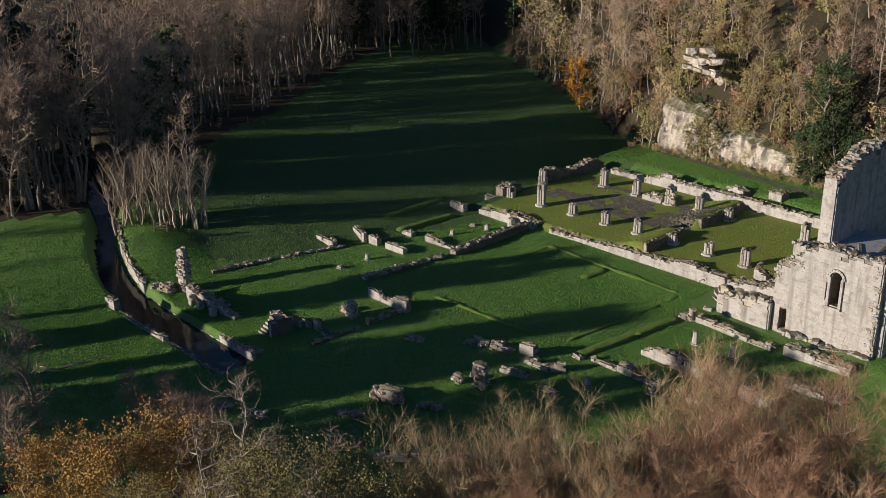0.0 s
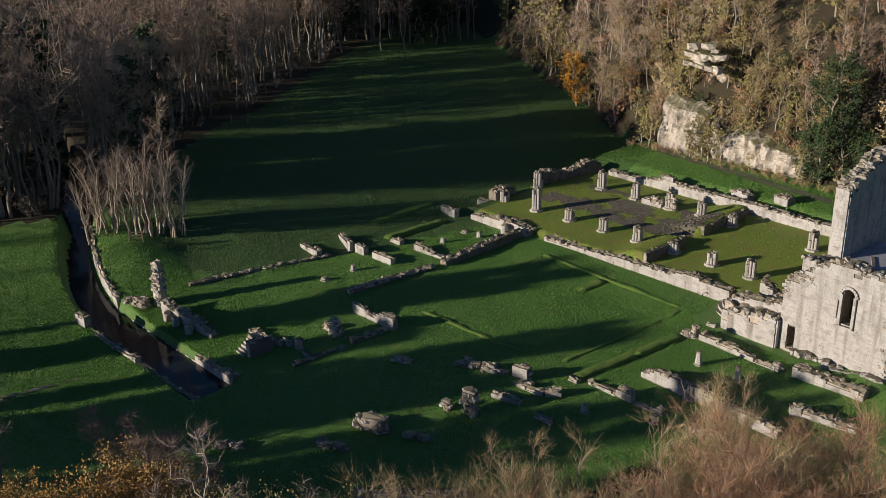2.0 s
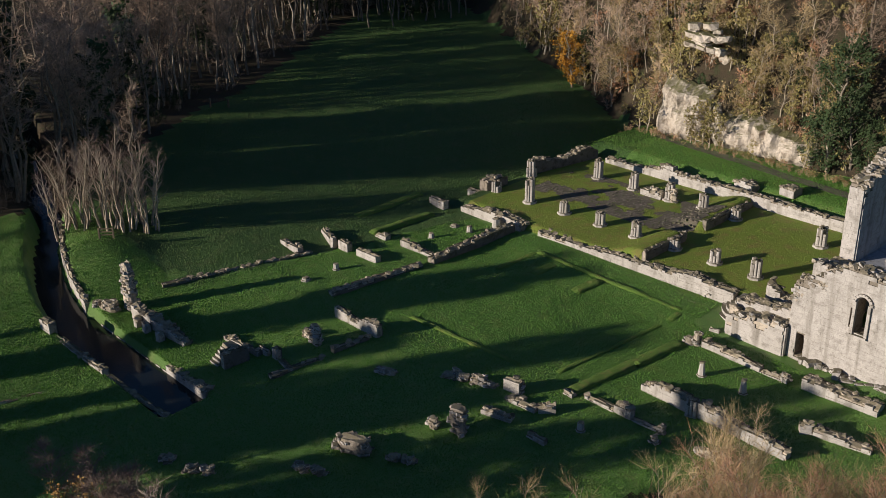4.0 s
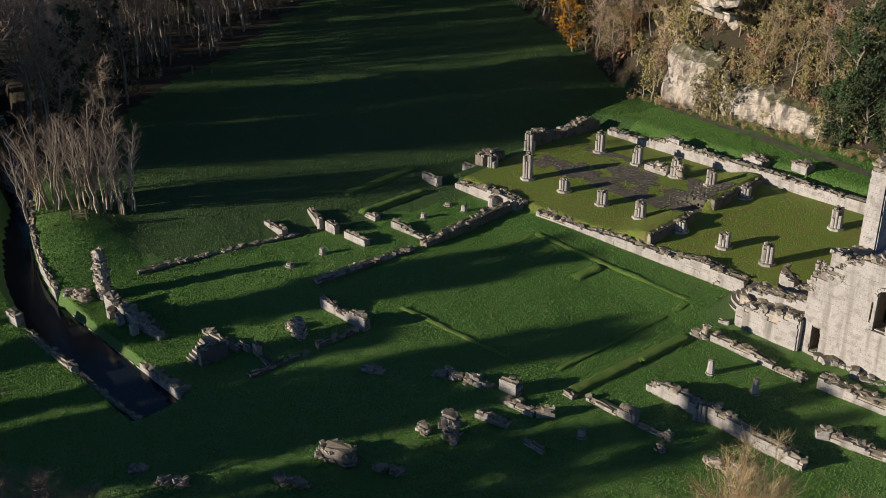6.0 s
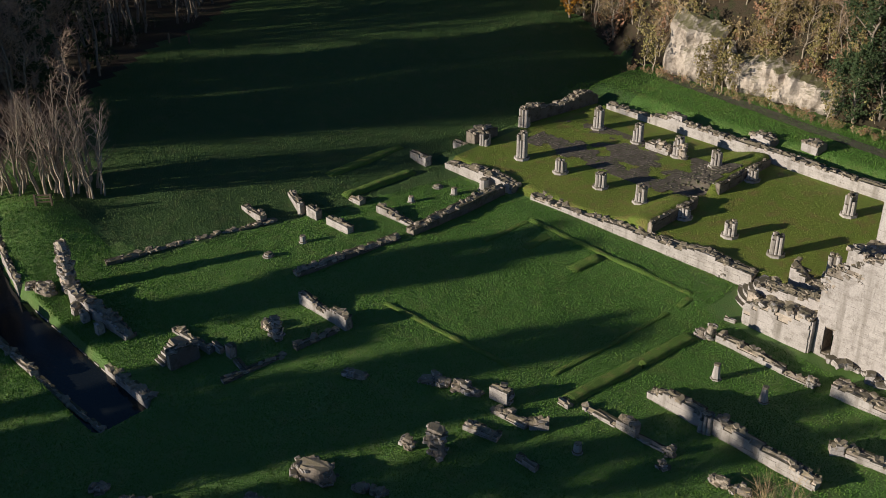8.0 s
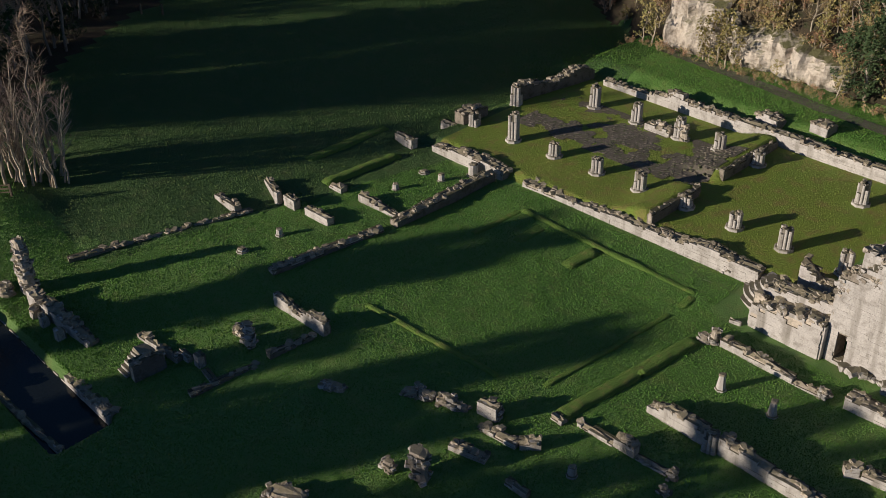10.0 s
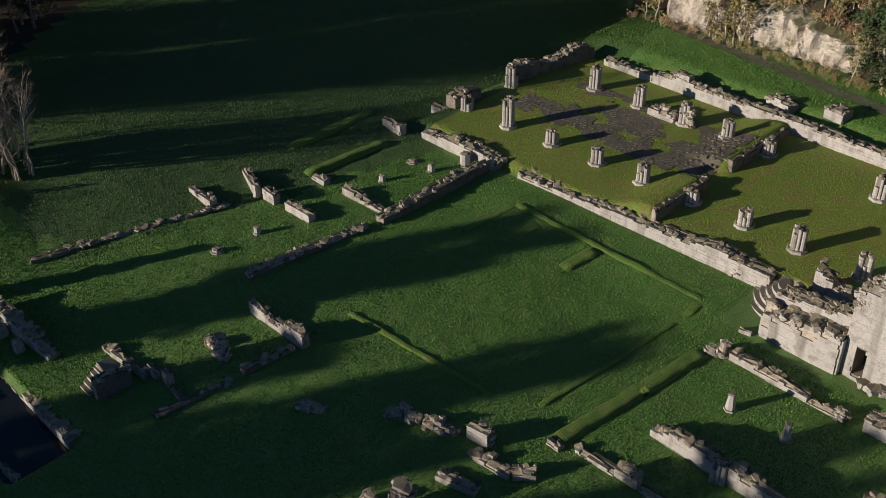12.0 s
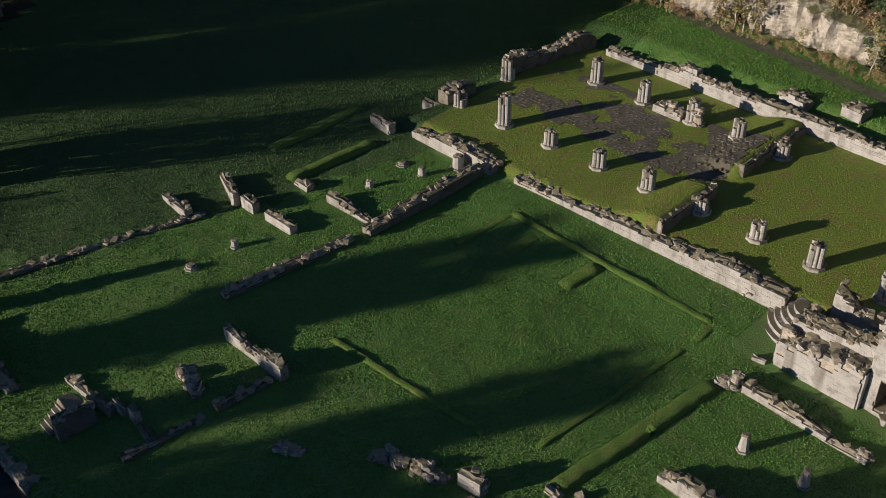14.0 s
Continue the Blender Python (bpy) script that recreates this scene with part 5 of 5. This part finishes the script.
# willows on the bank
for x, y, top in [(-34.4, -45.4, 10.2), (-32.8, -43.4, 11.6), (-31.2, -41.4, 12.2), (-29.7, -39.6, 11.6), (-28.2, -37.6, 10.4), (-35.0, -42.6, 11.8), (-32.6, -40.0, 12.6), (-30.4, -37.0, 11.2)]:
    plant_to("willow", x, y, top, rng, 1.0)
plant("pale", -30.6, -37.6, 1.0, rng)
# the northern slope
slope = []
for _ in range(340):
    x = rng.uniform(-58, 60)
    d = rng.random() ** 1.1 * 50
    y = hill_line(x) + d + 1.4
    if (-4.6 < x < 2.2 and d < 3.5) or (-9.5 < x < 13.5 and d < 1.0):
        continue
    if d < 17 and -36 < x < 32:
        plant(rng.choices(["tan", "straw", "rust", "bare", "green", "pale"], [4, 5, 1.6, 1, 0.7, 2.5] if x > -12 else [1.5, 1, 1.8, 5, 1.2, 1])[0], x, y, rng.uniform(0.5, 0.9), rng)
    else:
        slope.append(pick(rng.choices(["far_tan", "far_bare", "far_ivy"], [5, 3, 1])[0], x, y, rng.uniform(0.7, 1.05), rng))
for _ in range(220):
    x = rng.uniform(-40, 44)
    d = rng.uniform(1.2, 20)
    if -9.5 < x < 13.5 and d < 2.2:
        d += 1.4
    slope.append(pick(rng.choices(["brush", "far_ivy"], [6, 0.6])[0], x, hill_line(x) + d, rng.uniform(0.25, 0.4), rng))
for _ in range(170):
    x = rng.uniform(-11, 17)
    lift = 2.6 if -6.6 < x < -0.8 else 0.0
    slope.append(pick(rng.choices(["far_tan", "brush"], [1.3, 1])[0], x, hill_line(x) + rng.uniform(1.9, 7.5) + lift, rng.uniform(0.22, 0.42), rng))
for _ in range(45):
    x = rng.uniform(-9, 14)
    slope.append(pick("brush", x, hill_line(x) + rng.uniform(1.7, 2.6), rng.uniform(0.14, 0.24), rng))
for x, k in [(-1.9, 0.5), (-0.8, 0.55), (0.3, 0.5), (1.3, 0.42), (-2.6, 0.4), (6.8, 0.22), (13.8, 0.4), (-9.8, 0.45), (-11.2, 0.5)]:
    slope.append(pick("far_tan", x, 28.1, k, rng))
for _ in range(150):
    x = rng.uniform(-14, 30)
    slope.append(pick("brush", x, 27.7 + rng.uniform(-0.9, 0.8), rng.uniform(0.06, 0.16), rng))
for _ in range(150):
    x = rng.uniform(-62, -10)
    slope.append(pick(rng.choices(["far_tan", "brush", "far_bare"], [1, 2, 1.6])[0], x, hill_line(x) + rng.uniform(0.8, 14), rng.uniform(0.3, 0.6), rng))
woodland("slope_wood", "mixed autumn woodland and scrub on the northern slope", slope)
for x, y, k in [(-30.5, 36.4, 1.15), (-31.6, 37.2, 0.9)]:
    plant("gold", x, y, k, rng)
for x, y, s in [(13.5, 30.6, 0.9), (16.0, 30.0, 1.0), (18.5, 30.8, 1.1), (15.0, 32.5, 1.1), (21.0, 30.5, 0.9)]:
    plant("green", x, y, s, rng)
# shrubs and trees below the camera
for x, y, k, top in [(52.6, -42.6, "thicket", 15.0), (54.6, -45.4, "thicket_red", 15.4), (52.0, -45.6, "thicket", 13.6), (56.4, -45.4, "thicket_red", 14.8), (51.6, -50.0, "thicket_red", 14.2),
                     (55.2, -50.2, "thicket_red", 13.6), (59.4, -44.6, "thicket_red", 15.2), (61.5, -47.5, "thicket_red", 14.2), (58.0, -48.4, "thicket_red", 14.6), (62.4, -44.0, "thicket_green", 14.0), (51.0, -41.2, "thicket", 12.8), (65.0, -42.0, "thicket_green", 13.8), (66, -47.5, "thicket", 13.0), (59.5, -52.5, "thicket_red", 12.6),
                     (50.0, -53.8, "thicket", 13.0), (47.2, -54.0, "thicket", 12.4), (54.5, -54.6, "thicket_red", 12.6), (47.4, -57.4, "thicket", 13.0), (43.8, -57.4, "thicket", 13.4), (44.4, -60.6, "thicket", 13.8), (42.4, -58.8, "thicket", 11.4), (44.4, -55.6, "thicket", 10.4),
                     (48.6, -62.0, "thicket_red", 13.2), (50.8, -58.6, "thicket_red", 13.2), (53.6, -60.0, "thicket_red", 12.4), (43.5, -64.5, "thicket", 12.0), (58, -59, "thicket_red", 12.0), (63, -55, "olive", 12.0), (47.0, -66.0, "thicket", 12.6),
                     (23.3, -70.0, "orange", 9.0), (27.6, -70.5, "orange", 8.6), (24.5, -74.0, "orange", 9.6), (30.5, -74.5, "olive", 9.0), (20.5, -76.0, "orange", 8.5), (37.4, -68.8, "open", 15.6), (35.6, -70.2, "olive", 11.6), (39.4, -70.6, "olive", 12.6), (37.6, -66.6, "olive", 10.8), (42.8, -66.6, "olive", 11.6), (35.0, -71.5, "thicket", 9.0),
                     (18.2, -65.2, "mauve", 8.2), (21.2, -66.6, "mauve", 9.0), (16.2, -67.4, "mauve", 8.2), (24.0, -65.2, "mauve", 8.2), (13.0, -76.0, "bare", 9.0), (12.0, -75.4, "bare", 12.5), (8.0, -72.6, "bare", 12.0), (13.5, -80.0, "bare", 13.0), (9.4, -75.6, "bare", 13.5), (4.5, -71.5, "bare", 11.0), (31.5, -69.5, "mauve", 6.5)]:
    plant_to(k, x, y, top, rng, 0.9 if k.startswith("thicket") else 1.0)
# trees added mostly out of view on the sunny side of the valley, placed to cast the shadows: stretches across the fall
# of the shadows, how far along their shadows reach, and how many trees
shade = []
for u0, u1, end, n, kind in [(-15.5, -13.0, -40.0, 4, "far_bare"), (-7.5, -4.0, -40.0, 2, "far_bare"), (6.6, 7.0, -57.0, 3, "column"), (10.9, 12.0, -7.0, 8, "column"), (12.2, 12.9, -15.0, 6, "column"),
                             (19.8, 20.9, -27.0, 6, "column"), (23.6, 25.0, -36.0, 5, "column"), (27.2, 28.4, -30.0, 5, "column"), (25.9, 26.3, -10.0, 5, "column"), (29.0, 31.8, -24.0, 11, "column"), (34.0, 35.0, -39.0, 3, "column"),
                             (37.0, 38.0, -23.0, 4, "column"), (39.8, 40.4, -18.0, 4, "column"), (40.8, 41.2, 0.0, 3, "column"), (46.2, 46.8, -36.0, 4, "column")]:
    for _ in range(n):
        u, v = rng.uniform(u0, u1), rng.uniform(-118, -90)
        x, y = beside_sun(u, v)
        top = -1.8 + (end + rng.uniform(-3, 1.5) - v) * math.tan(SUN_EL)
        shade.append(pick(kind, x, y, max(0.25, (top - ground_z(x, y)) / (18.6 if kind == "column" else 16.0)), rng))
for _ in range(26):
    u, v = rng.uniform(-70, -19), rng.uniform(-105, -66)
    x, y = beside_sun(u, v)
    if not in_glade(x, y, 2.4) and not over_stream(x, y):
        shade.append(pick(rng.choices(["far_bare", "far_ivy"], [3, 2])[0], x, y, rng.uniform(0.6, 0.9), rng))
woodland("valley_wood", "added woodland, mostly out of view, shading the ruins from the sunny side", shade)
for kind in KINDS.values():
    for ob in kind:
        for o in (*ob.children_recursive, ob):
            bpy.data.objects.remove(o)


# ---- grass ----
def grass(name, label, mat, count, area, tall, keep, seed):
    """Upright tufts of blades, strewn over an area (x0, x1, y0, y1)."""
    r = np.random.RandomState(seed)
    x0, x1, y0, y1 = area
    px, py = r.uniform(x0, x1, count), r.uniform(y0, y1, count)
    fade = np.minimum(np.minimum(px - x0, x1 - px), np.minimum(py - y0, y1 - py)) / 9.0
    dice = r.uniform(0, 1, count)
    ok = [i for i in range(count) if dice[i] < fade[i] and keep(px[i], py[i])]
    px, py = px[ok], py[ok]
    n = len(px)
    pz = np.array([turf_z(a, b) for a, b in zip(px, py)])
    ang = r.uniform(0, 6.2832, n)
    wide = r.uniform(0.025, 0.06, n)
    high = r.uniform(0.4, 1.0, n) * tall
    dx, dy = np.cos(ang) * wide, np.sin(ang) * wide
    lean = r.normal(0, 0.06, (n, 2))
    v = np.empty((n, 3, 3))
    v[:, 0] = np.stack([px - dx, py - dy, pz - 0.02], 1)
    v[:, 1] = np.stack([px + dx, py + dy, pz - 0.02], 1)
    v[:, 2] = np.stack([px + lean[:, 0], py + lean[:, 1], pz + high + 0.03], 1)
    me = bpy.data.meshes.new(name)
    me.vertices.add(3 * n)
    me.vertices.foreach_set("co", v.ravel())
    me.loops.add(3 * n)
    me.loops.foreach_set("vertex_index", np.arange(3 * n, dtype=np.int32))
    me.polygons.add(n)
    me.polygons.foreach_set("loop_start", np.arange(0, 3 * n, 3, dtype=np.int32))
    me.materials.append(mat)
    me.update(calc_edges=True)
    return tagged(new(name, me), label, "grass", kind="stuff")


def on_meadow(x, y):
    if y > (-6.7 if x < 0.5 else aisle_foot(x) - 0.1) and -11.3 < x < 30 and y < 16.9:
        return False
    if (abs(y - stream_y(x)) < 2.4 and x < 3.4) or y > hill_line(x) - 0.3 or x < edge_x(y) + 1:
        return False
    return not (24.5 < x < 44.2 and -9.9 < y < 6)


def on_dim_field(x, y):
    """The longer grass west of the range, coloured darker in place of grazing light."""
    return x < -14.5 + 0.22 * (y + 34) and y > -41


def on_lawn(x, y):
    return not (14 < x < 14.6) and not paved(x, y)


grass("meadow_grass", "wet green meadow grass round the ruins", M_BLADE, 540000, (-31, 52, -74, 4), 0.085, lambda x, y: on_meadow(x, y) and not on_dim_field(x, y), 1)
grass("bank_grass", "rough green grass on the stream banks", M_BLADE, 70000, (-48, 2, -70, -36), 0.14, lambda x, y: on_meadow(x, y) and not on_dim_field(x, y), 3)
grass("field_grass", "long thin grass of the shaded field", M_BLADE_DIM, 160000, (-74, -4, -52, 40), 0.14, lambda x, y: on_meadow(x, y) and on_dim_field(x, y), 4)
grass("verge_grass", "green grass below the cliff", M_BLADE, 90000, (-22, 42, 10, 36), 0.13, on_meadow, 5)
grass("lawn_grass", "short olive lawn grass inside the church", M_BLADE_DRY, 70000, (-20, 39, -14, 25), 0.05, lambda x, y: on_lawn(x, y) and -11 < x < 30 and -5.2 < y < 16.2, 2)
